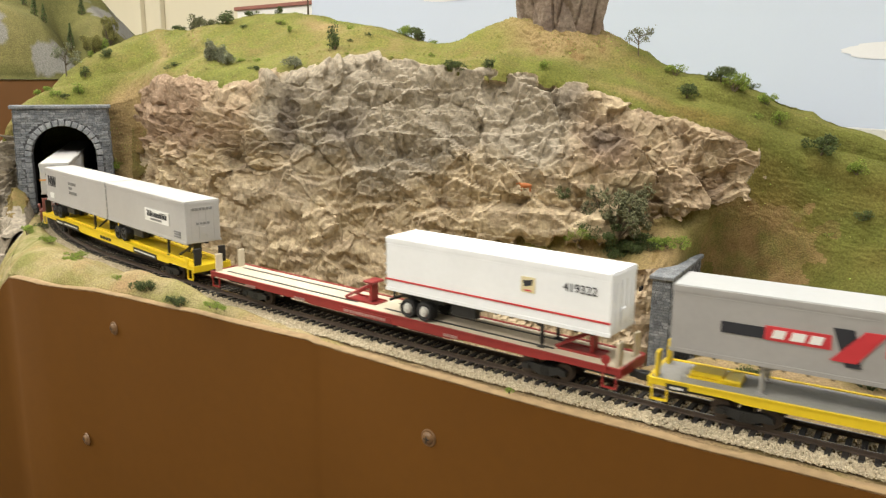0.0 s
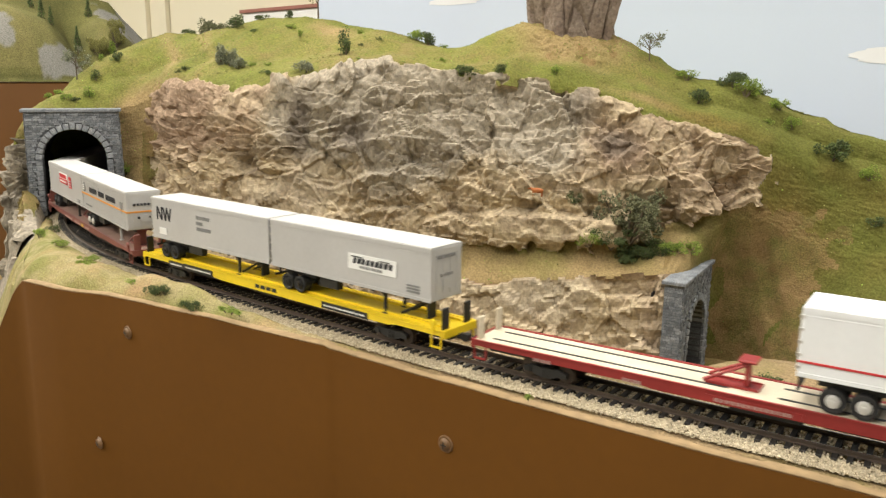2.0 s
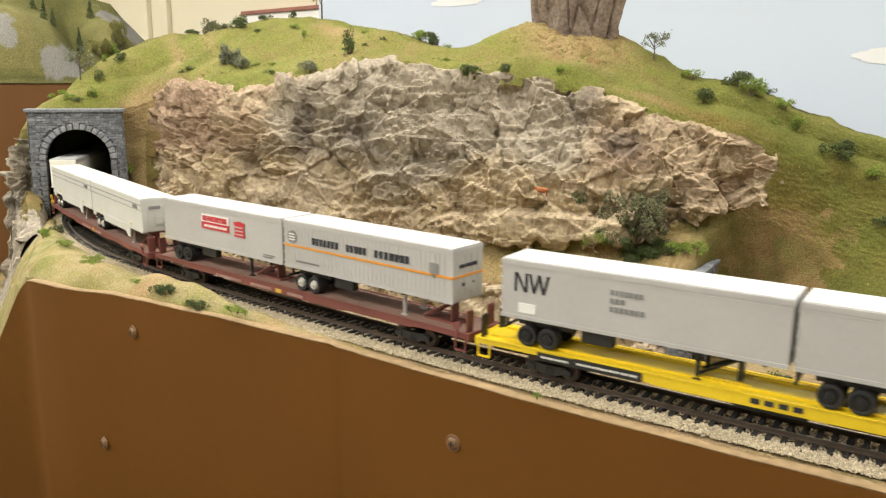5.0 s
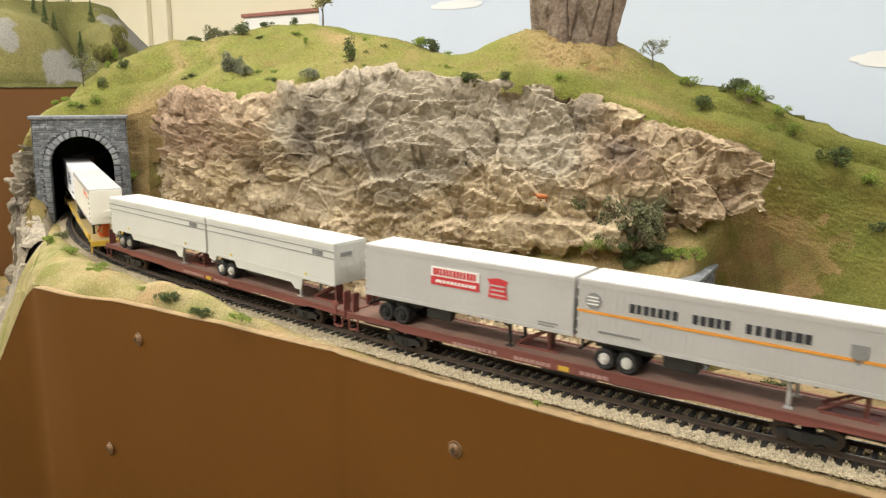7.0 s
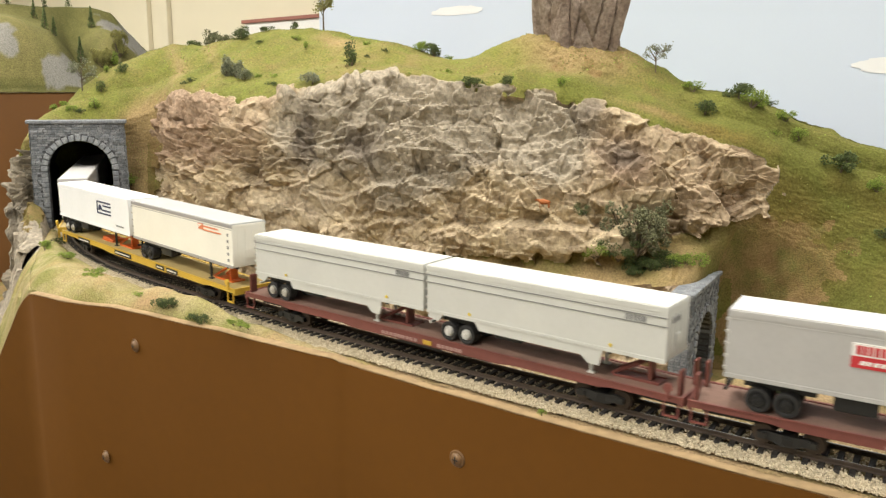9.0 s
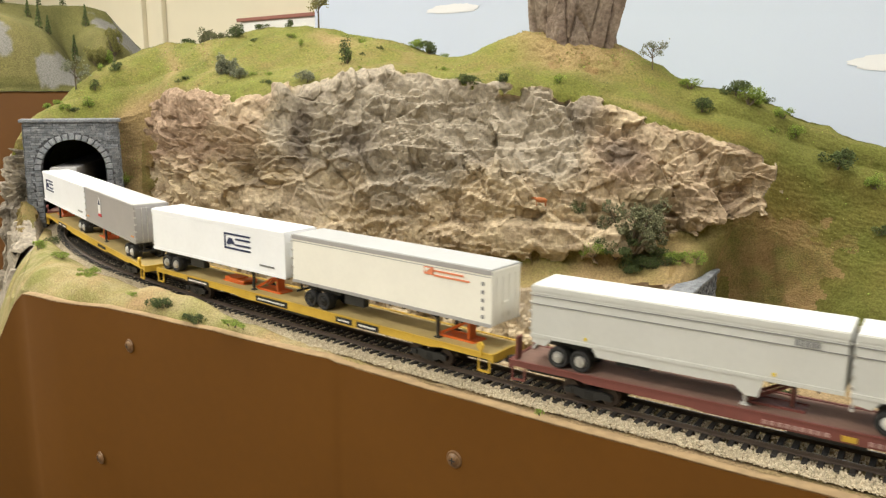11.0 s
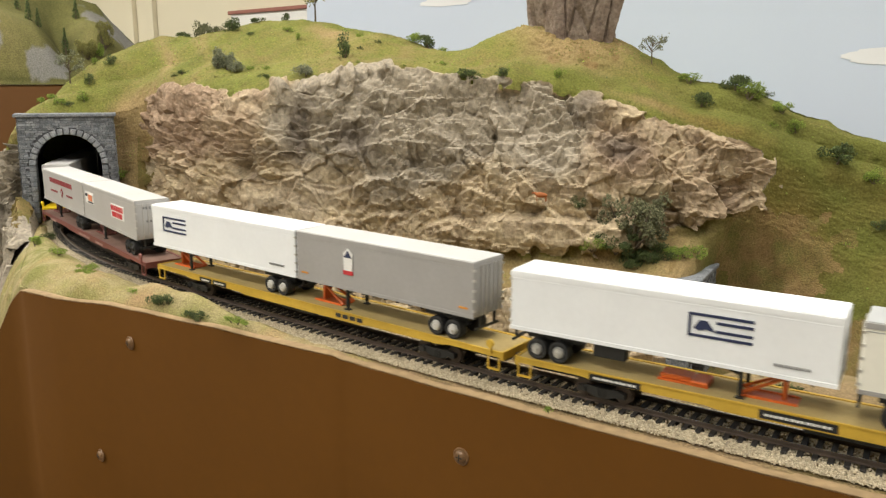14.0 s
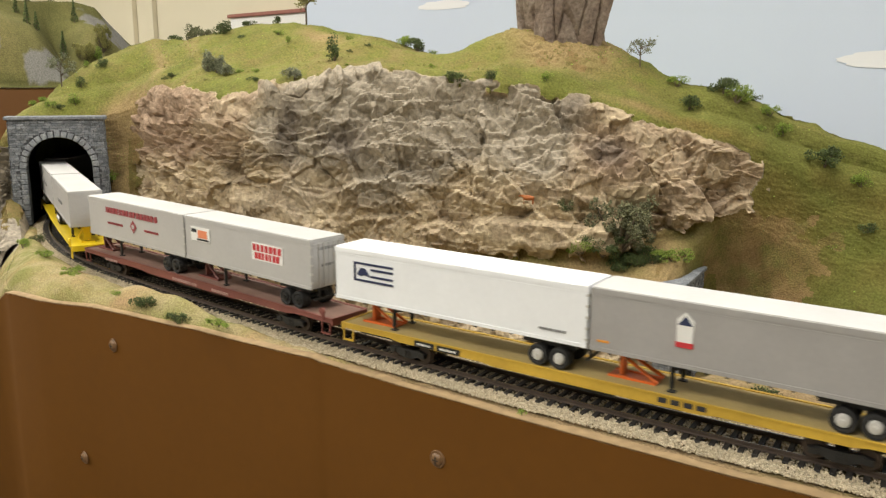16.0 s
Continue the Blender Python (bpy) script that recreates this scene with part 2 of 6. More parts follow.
def box(bm, x0, x1, y0, y1, z0, z1, bevel=0.0, seg=1):
    vs = [bm.verts.new((x, y, z)) for x in (x0, x1) for y in (y0, y1) for z in (z0, z1)]
    idx = ((0, 1, 3, 2), (4, 6, 7, 5), (0, 4, 5, 1), (2, 3, 7, 6), (0, 2, 6, 4), (1, 5, 7, 3))
    fs = [bm.faces.new([vs[i] for i in f]) for f in idx]
    if bevel:
        es = list({e for f in fs for e in f.edges})
        bmesh.ops.bevel(bm, geom=es, offset=bevel, segments=seg, affect="EDGES", profile=0.6)
    return vs


def boxes(*dims, bevel=0.0):
    bm = bmesh.new()
    for d in dims:
        box(bm, *d, bevel=bevel)
    return bm


def tube(bm, p, q, r0, r1=None, n=10, caps=True):
    p, q = Vector(p), Vector(q)
    d = (q - p).normalized()
    side = d.orthogonal().normalized()
    up = d.cross(side)
    r1 = r0 if r1 is None else r1
    rings = []
    for c, r in ((p, r0), (q, r1)):
        rings.append([bm.verts.new(c + (side * math.cos(2 * math.pi * k / n) + up * math.sin(2 * math.pi * k / n)) * r) for k in range(n)])
    for k in range(n):
        bm.faces.new((rings[0][k], rings[0][(k + 1) % n], rings[1][(k + 1) % n], rings[1][k]))
    if caps:
        bm.faces.new(rings[0][::-1])
        bm.faces.new(rings[1])


def prism(bm, outline, y0, y1):
    """An outline in x and z, drawn out from y0 to y1."""
    a = [bm.verts.new((x, y0, z)) for x, z in outline]
    b = [bm.verts.new((x, y1, z)) for x, z in outline]
    bm.faces.new(a)
    bm.faces.new(b[::-1])
    for k in range(len(a)):
        j = (k + 1) % len(a)
        bm.faces.new((a[j], a[k], b[k], b[j]))


def from_arrays(name, verts, faces, material, smooth=True, index=None):
    me = bpy.data.meshes.new(name)
    me.from_pydata(np.asarray(verts).tolist(), [], np.asarray(faces).tolist())
    for m in (material if isinstance(material, (list, tuple)) else [material]):
        me.materials.append(m)
    if index is not None:
        me.polygons.foreach_set("material_index", np.asarray(index, dtype=np.int32))
    me.polygons.foreach_set("use_smooth", [smooth] * len(me.polygons))
    return new(name, me)


# ---- the line of the track: a gentle bend that tightens into the tunnel; s in metres along it ----
K_OUT, K_IN = 0.34, 1.53


def along(s):
    """x, y and heading of the track's middle."""
    k = K_OUT if s > 0 else K_IN
    h = k * s
    return math.sin(h) / k, (1 - math.cos(h)) / k, h


def beside(s, off, z=0.0):
    x, y, h = along(s)
    return Vector((x - off * math.sin(h), y + off * math.cos(h), z))


def track_coords(x, y):
    """The s and the offset to the left of the track for a place near it."""
    ss = np.linspace(-2.3, 1.6, 400)
    best = min(ss, key=lambda s: (along(s)[0] - x) ** 2 + (along(s)[1] - y) ** 2)
    tx, ty, h = along(best)
    return best, -(x - tx) * math.sin(h) + (y - ty) * math.cos(h)


def ramp(t, xs, ys):
    return float(np.interp(t, xs, ys))


# ---- the room ----
def room():
    w = thing("room", "plain cream-walled club room round the layout", "room", kind="structure")
    part("floor", boxes((-5.4, 4.2, -3.2, 1.6, -1.16, -1.1)), FLOOR, w)
    part("wall", boxes((-5.4, 4.2, -3.3, -3.2, -1.1, 1.45)), WALL, w)
    part("wall", boxes((4.2, 4.3, -3.2, 1.6, -1.1, 1.45)), WALL, w)
    part("wall", boxes((-5.5, -5.4, -3.2, 1.6, -1.1, 1.45)), WALL, w)
    part("wall", boxes((-5.4, 4.2, 1.6, 1.7, -1.1, 1.45)), WALL, w)
    for x in (-3.12, -2.93):
        part("wall_batten", boxes((x - .03, x + .03, 1.575, 1.6, -1.1, 1.45), bevel=.003), WALL, w)
    tagged(new("ceiling", mesh_ob("ceiling", boxes((-5.4, 4.2, -3.2, 1.6, 1.45, 1.5)), CEIL)), "white tiled ceiling", "ceiling", kind="structure")
    b = thing("notice_board", "white board in a reddish wooden frame", "board")
    b.location = (-1.99, 1.58, .30)
    part("panel", boxes((-.27, .27, -.008, .018, -.3, .09)), DECAL_W, b)
    part("top_frame", boxes((-.28, .28, -.018, .018, .09, .104), bevel=.002), WOODBAR, b)
    part("side_frame", boxes((.27, .284, -.018, .018, -.3, .104), bevel=.002), WOODBAR, b)
    for x in (-3.4, -1.6, 0.2, 2.0):
        for y in ((-2.3, -1.1, 0.2) if x < 1 else (0.2,)):
            f = thing("ceiling_light", "white fluorescent ceiling light with a frosted diffuser", "ceiling light", "ceiling lights")
            f.location = (x, y, 1.44)
            part("frame", boxes((-0.62, 0.62, -0.17, 0.17, -0.03, 0.01)), CEIL, f)
            part("diffuser", boxes((-0.6, 0.6, -0.15, 0.15, -0.036, -0.031)), TUBE, f)
            la = bpy.data.lights.new("tube_light", "AREA")
            la.shape, la.size, la.size_y, la.energy, la.color = "RECTANGLE", 1.2, 0.3, LAMP_WATTS, (1.0, 0.955, 0.87)
            ob = new("tube_light", la)
            ob.location = (x, y, 1.40)


# ---- terrain ----
def spline(rows, u):
    """A smooth curve through rows of x, y, z at the whole numbers, read at u (array)."""
    p = np.asarray(rows, float)
    i = np.clip(np.floor(u).astype(int), 0, len(p) - 2)
    t = (u - i)[:, None]
    a, b, c, d = p[np.clip(i - 1, 0, None)], p[i], p[i + 1], p[np.clip(i + 2, None, len(p) - 1)]
    m0, m1 = (c - a) * 0.5, (d - b) * 0.5
    return (2 * t**3 - 3 * t**2 + 1) * b + (t**3 - 2 * t**2 + t) * m0 + (-2 * t**3 + 3 * t**2) * c + (t**3 - t**2) * m1


# lines of the mountain, station by station from its far flank past the tunnel to the open hillside
FOOT = [(-.64, .5, -.12), (-.48, .2, -.12), (-.333, -.006, -.12), (-.235, .125, -.02), (-.17, .098, -.09), (-.06, .122, -.10), (.01, .15, -.11), (.09, .185, -.12), (.165, .220, -.12), (.24, .255, -.12), (.293, .295, -.12), (.330, .318, -.12), (.316, .425, -.12), (.46, .40, -.12), (.62, .38, -.12), (1.2, .5, -.12)]
STEP = [(-.63, .5, .0), (-.47, .2, .0), (-.329, .002, .0), (-.24, .128, .04), (-.168, .112, .04), (-.06, .138, .04), (.012, .165, .03), (.085, .204, -.028), (.152, .235, -.035), (.226, .270, -.025), (.281, .311, -.021), (.330, .332, -.013), (.334, .43, -.03), (.455, .43, -.03), (.61, .45, -.03), (1.2, .56, -.03)]
SHELF = [(-.625, .5, .02), (-.465, .2, .02), (-.329, .006, .03), (-.241, .13, .055), (-.168, .118, .055), (-.06, .143, .055), (.013, .169, .045), (.073, .214, -.012), (.136, .250, -.009), (.207, .291, -.006), (.270, .332, -.006), (.306, .386, .014), (.355, .428, .026), (.453, .445, -.005), (.606, .47, -.01), (1.2, .58, -.01)]
BROW = [(-.62, .5, .05), (-.46, .2, .06), (-.331, .026, .088), (-.247, .132, .12), (-.18, .139, .145), (-.066, .15, .139), (.012, .182, .147), (.064, .245, .167), (.125, .268, .16), (.185, .315, .15), (.236, .355, .141), (.292, .393, .118), (.354, .428, .092), (.45, .468, .05), (.6, .5, .03), (1.2, .62, .02)]
BACK = [(-.6, .52, .1), (-.44, .22, .11), (-.35, .085, .126), (-.28, .165, .158), (-.215, .185, .172), (-.125, .2, .172), (-.05, .25, .177), (.02, .29, .18), (.09, .31, .168), (.155, .36, .18), (.215, .39, .165), (.275, .42, .14), (.345, .45, .118), (.44, .49, .08), (.59, .54, .06), (1.2, .66, .03)]
CREST = [(-.56, .55, .12), (-.42, .26, .15), (-.366, .16, .168), (-.337, .2, .205), (-.301, .235, .209), (-.237, .26, .216), (-.175, .3, .224), (-.082, .335, .212), (.025, .372, .186), (.116, .39, .21), (.181, .44, .2), (.252, .457, .166), (.335, .475, .142), (.434, .51, .101), (.58, .57, .055), (1.2, .7, .04)]


def facet(p, cell, seed, crack=0.0):
    """Chiselled relief: each cell of the rock is a tilted plane that leans out towards its top."""
    k = (p / cell) + Vector((seed, seed * 1.7, -seed))
    d, pts = noise.voronoi(k)
    c = pts[0]
    v = noise.cell_vector(c * 3.7 + Vector((11.3, 5.1, 2.2)))
    r = k - c
    h = (v - Vector((0.5, 0.5, 0.3))).dot(r) * 1.7 + v.x * 0.6 - 0.28
    return h - crack * max(0.0, .14 - (d[1] - d[0])) / .14


def bump01(x, a, b, c, d):
    """Rises from a to b, stays, and falls from c to d."""
    return float(np.interp(x, (a, b, c, d), (0, 1, 1, 0)))


def blob(x, v, cx, cv, rx, rv):
    """A soft round patch."""
    return math.exp(-((x - cx) / rx) ** 2 - ((v - cv) / rv) ** 2)


def mountain():
    u = np.concatenate([np.linspace(0, 1.7, 30)[:-1], np.linspace(1.7, 13.2, 760)[:-1], np.linspace(13.2, 15, 40)])
    rows = [spline(r, u) for r in (FOOT, STEP, SHELF, BROW, BACK, CREST)]
    r1 = rows[5] + np.array([-.1, .28, -.05])
    r1[:, 2] = np.maximum(r1[:, 2] - .03, .1)
    r2 = r1.copy()
    r2[:, 1] = 1.36
    r2[:, 2] = .09
    fall = np.clip((u - 9.6) / 1.6, 0, 1) * .5
    r1[:, 2] -= fall * .9
    r2[:, 2] -= fall
    rows += [r1, r2]
    counts = [44, 12, 110, 36, 56, 12, 6]
    grid, vrow = [], []
    for k, n in enumerate(counts):
        a, b = rows[k], rows[k + 1]
        for j in range(n + (k == len(counts) - 1)):
            t = j / n
            bulge = 0.0
            if k == 2:
                bulge = 0.012 * math.sin(math.pi * t) * np.clip((u - 3.2) / 1.0, 0, 1) * np.clip((12.3 - u) / 1.0, 0, 1)
            if k in (3, 4):
                bulge = 0.006 * math.sin(math.pi * t)
            q = a * (1 - t) + b * t
            q[:, 2] += bulge * (0.6 if k >= 3 else 0.3)
            q[:, 1] -= bulge * 0.9
            grid.append(q)
            vrow.append(k + t)
    G = np.array(grid)
    V = np.array(vrow)
    # draw the slope back behind the tunnel portal
    pull = np.clip(np.sin(np.clip((u - 2.02) / 1.05, 0, 1) * math.pi), 0, 1) * .02
    fade = np.clip((4.0 - V) / 1.5, 0, 1)[:, None]
    G[:, :, 0] -= pull * .89 * fade
    G[:, :, 1] += pull * .45 * fade
    # smooth the brow a little
    for _ in range(2):
        G[1:-1] = G[1:-1] * 0.5 + (G[:-2] + G[2:]) * 0.25
    du, dv = np.gradient(G, axis=1), np.gradient(G, axis=0)
    N = np.cross(du, dv)
    N /= np.linalg.norm(N, axis=2, keepdims=True) + 1e-9
    nv, nu = len(V), len(u)
    rock = np.zeros((nv, nu), dtype=np.int32)
    D = np.zeros((nv, nu))
    Zn = np.zeros((nv, nu, 4))
    Zn[..., 3] = 1
    for i in range(nv):
        v = V[i]
        if v > 5.2:
            rock[i] = 1
            continue
        for j in range(nu):
            p = Vector(G[i, j])
            e = noise.noise(p * 45) * 0.16 + noise.noise(p * 120) * 0.08
            x = u[j]
            low = 0.0
            top = 3.02 + (0.25 if 5.5 < x < 7 else 0.0)
            is_rock = 3.25 + e * 2 < x < 12.15 + e * 1.5 - 0.12 * abs(v - 2.6) and v + e < top and not (v < 1.05 and x > 11.02 + e * .3)
            if 7.75 + e * 3.5 < x < 12.3 and 1.0 + e * 0.5 < v < 2.03 + e * 0.6:
                is_rock = False
            if x > 10.75 + e and 1.0 < v < 2.1 + e * 0.7 + 0.22 * max(0, x - 11.5):
                is_rock = False
            if 1.75 < x < 2.5 and v < 2.7 + e * 2:
                is_rock = True
            if is_rock:
                q = Vector((p.x * 0.76 + p.y * 0.76, p.y * 0.5, p.z * 1.3))
                q.z += q.x * .10 + math.sin(q.x * 17) * .006
                w = noise.noise_vector(q * 14) * 0.003
                left = min(1.0, max(0.0, (5.2 - x) / .9))
                h = facet(q + w, 0.046, 3.0) * 0.0125 + facet(q + w, 0.0205, 9.0) * (0.0068 + .0015 * left) + facet(q + w * .5, 0.0092, 21.0) * (0.0026 + .0022 * left)
                bed = (p.z / .024 + noise.noise(p * 7) * 1.3 + noise.noise(q * 16) * .5) % 1.0
                h += (bed ** 1.6 - .4) * .0018 * (1 - left * .6)
                h += noise.noise(p * 9) * 0.010 + noise.noise(p * 260) * 0.0006
                edge = min(1.0, max(0.2, (top - v) * 7)) * (0.8 if x < 3.1 else 1.0)
                drift = min(1.0, max(0.0, noise.noise(p * 11 + Vector((7, 3, 1))) * 2.2 - .15)) * min(1.0, max(0.0, (2.62 - v) * 3))
                ledge = .011 * bump01(x + noise.noise(p * 30) * .2, 8.3, 8.7, 10.0, 10.4) * bump01(v + noise.noise(p * 40) * .03, 1.98, 2.08, 2.2, 2.225)
                D[i, j] = h * edge * (1 - .6 * drift) * (1 - 45 * ledge) + ledge
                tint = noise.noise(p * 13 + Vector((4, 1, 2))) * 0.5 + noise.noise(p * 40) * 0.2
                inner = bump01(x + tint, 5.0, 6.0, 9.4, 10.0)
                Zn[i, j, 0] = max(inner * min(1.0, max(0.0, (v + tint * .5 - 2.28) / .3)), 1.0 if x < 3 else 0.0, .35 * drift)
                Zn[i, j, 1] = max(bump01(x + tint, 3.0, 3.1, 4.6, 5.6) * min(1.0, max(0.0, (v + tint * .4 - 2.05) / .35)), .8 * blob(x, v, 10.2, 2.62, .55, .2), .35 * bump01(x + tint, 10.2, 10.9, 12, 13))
                # soot-grey smudges, with shadow painted in too, as the long line at 8.0
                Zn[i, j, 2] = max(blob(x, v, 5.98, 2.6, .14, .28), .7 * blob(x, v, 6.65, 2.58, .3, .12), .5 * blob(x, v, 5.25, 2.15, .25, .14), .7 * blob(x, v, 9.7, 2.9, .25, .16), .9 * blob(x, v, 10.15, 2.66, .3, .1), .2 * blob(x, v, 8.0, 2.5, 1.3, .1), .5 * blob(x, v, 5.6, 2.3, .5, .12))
                rock[i, j] = 2 if x < 3 else 0
            else:
                rock[i, j] = 1
                D[i, j] = noise.noise(p * 12) * 0.0055 - abs(noise.noise(Vector((p.x * 26 + p.z * 8, p.y * 9, 1.5)))) * 0.006 + noise.noise(p * 55) * 0.0018 + noise.noise(p * 300) * 0.0007 + noise.noise(p * 900) * 0.0004
                soft = noise.noise(p * 20) * .5
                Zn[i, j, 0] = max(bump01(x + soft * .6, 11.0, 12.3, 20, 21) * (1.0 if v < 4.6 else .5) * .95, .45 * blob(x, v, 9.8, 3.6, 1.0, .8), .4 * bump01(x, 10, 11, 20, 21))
                Zn[i, j, 1] = max(.55 * blob(x + .22 * (v - 3.6), v, 3.72, 4.0, .24, 1.2), .4 * blob(x + .2 * (v - 3.6), v, 4.55, 4.3, .18, .8), .7 * blob(x, v, 6.4, 4.5, .3, .25), (.6 + soft) * bump01(x, 7.5, 8.2, 11, 12.2) * (v < 2.1), 1.1 * bump01(x, 2.7, 2.9, 3.5, 3.9) * bump01(v, -1, 0, 2.9, 3.6), .5 * blob(x, v, 10.6, 3.25, .6, .2))
                Zn[i, j, 2] = max(.8 * blob(x + soft, v, 12.3, 2.0, .55, .9), .5 * blob(x + soft, v, 13.1, 3.2, .5, .5), .6 * blob(x, v, 11.4, 3.3, .7, .3))
                Zn[i, j, 1] = max(Zn[i, j, 1], bump01(math.hypot(p.x - .15, p.y - .415), -1, 0, .045, .085) * .62)
                if math.hypot(p.x - .15, p.y - .415) < .062 + e * .12 and v > 3.4 and p.y < .43:
                    rock[i, j] = 3 if noise.noise(p * 50) > .12 else 1
                    D[i, j] += abs(noise.noise(p * 130)) * .003
                if x > 10.8 and v < 2.0 and noise.noise(p * 18) + (1.0 - v) * .5 > .3:
                    rock[i, j] = 3
                if 11.7 < x < 12.75 + e and v < 2.3 + e * 3 and noise.noise(p * 22) > -.3:
                    rock[i, j] = 3
                if v < 2.5 and 3 < x < 3.4:
                    rock[i, j] = 3 if noise.noise(p * 30) + 0.9 * (x < 3.6) + (0.55 if x > 10.8 and v < 1.0 else -0.15) > 0.0 else 1
    rk = (rock == 0) | (rock == 2)
    S = D.copy()
    S[1:-1, 1:-1] = D[1:-1, 1:-1] * .6 + (D[:-2, 1:-1] + D[2:, 1:-1] + D[1:-1, :-2] + D[1:-1, 2:]) * .1
    D = np.where(rk, S, D)
    P = G + N * -D[..., None] * (-1 if N[60, nu // 2, 1] < 0 else 1)
    f = []
    idx = []
    ids = np.arange(nv * nu).reshape(nv, nu)
    for i in range(nv - 1):
        for j in range(nu - 1):
            if 1.6 < u[j] < 3.4:
                c = P[i, j]
                if c[2] < 0.101:
                    s, off = track_coords_near(c[0], c[1])
                    if -.033 < off < .044 and -0.62 < s < -0.1:
                        continue
            if 11.2 < u[j] < 12.4 and P[i, j][2] < -.04 and abs(P[i, j][1] - .366) < .03:
                continue
            f.append((ids[i, j], ids[i, j + 1], ids[i + 1, j + 1], ids[i + 1, j]))
            idx.append(rock[i, j])
    f, idx = np.array(f), np.array(idx)
    flat = P.reshape(-1, 3)
    made = []
    for name, ks, ms, label, cat, smooth in (
            ("rock_cliff", (0, 2), [ROCK, ROCK_GREY], "carved tan and grey plaster rock cliff above the track", "cliff", False),
            ("hillside", (1, 3), [GRASS, EARTH], "rolling hillside of olive green scenic turf and bare earth", "hill", True)):
        keep = np.isin(idx, ks)
        used, inv = np.unique(f[keep], return_inverse=True)
        mi = np.where(idx[keep] == ks[1], 1, 0)
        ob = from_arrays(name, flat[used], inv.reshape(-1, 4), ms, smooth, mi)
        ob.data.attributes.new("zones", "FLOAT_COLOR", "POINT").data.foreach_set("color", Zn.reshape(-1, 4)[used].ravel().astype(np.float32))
        tagged(ob, label, cat, kind="structure")
        made.append(ob)
    return made


NEAR_S = [(s, *along(s)) for s in np.linspace(-.7, .05, 80)]


def track_coords_near(x, y):
    s, tx, ty, h = min(NEAR_S, key=lambda r: (r[1] - x) ** 2 + (r[2] - y) ** 2)
    return s, -(x - tx) * math.sin(h) + (y - ty) * math.cos(h)


def front(s):
    """How far the trackside ground reaches before the track."""
    return ramp(s, [-.32, -.26, -.2, -.12, -.06, -.02, .03, .08, .18, .25, .29], [-.03, -.031, -.036, -.052, -.070, -.082, -.076, -.0555, -.0365, -.029, -.0233])


def panel_off(s):
    """How far the fascia stands before the track."""
    return ramp(s, [-.3, -.02, .03, .08, .18, .25, .29], [-.088, -.086, -.0765, -.0560, -.0370, -.0295, -.0238])


def panel_top(s):
    """The fascia's upper edge, which falls away where the gorge opens."""
    t = max(0.0, -.005 - s)
    return -.0082 - (34 * t * t if t < .02 else .0136 + 1.36 * (t - .02))


def panel_pos(s):
    """A place on the fascia; past the corner it runs straight on."""
    p = beside(max(s, -.01), panel_off(max(s, -.01)))
    if s < -.01:
        p += Vector((-.97, -.22, 0)) * (-.01 - s)
    return p


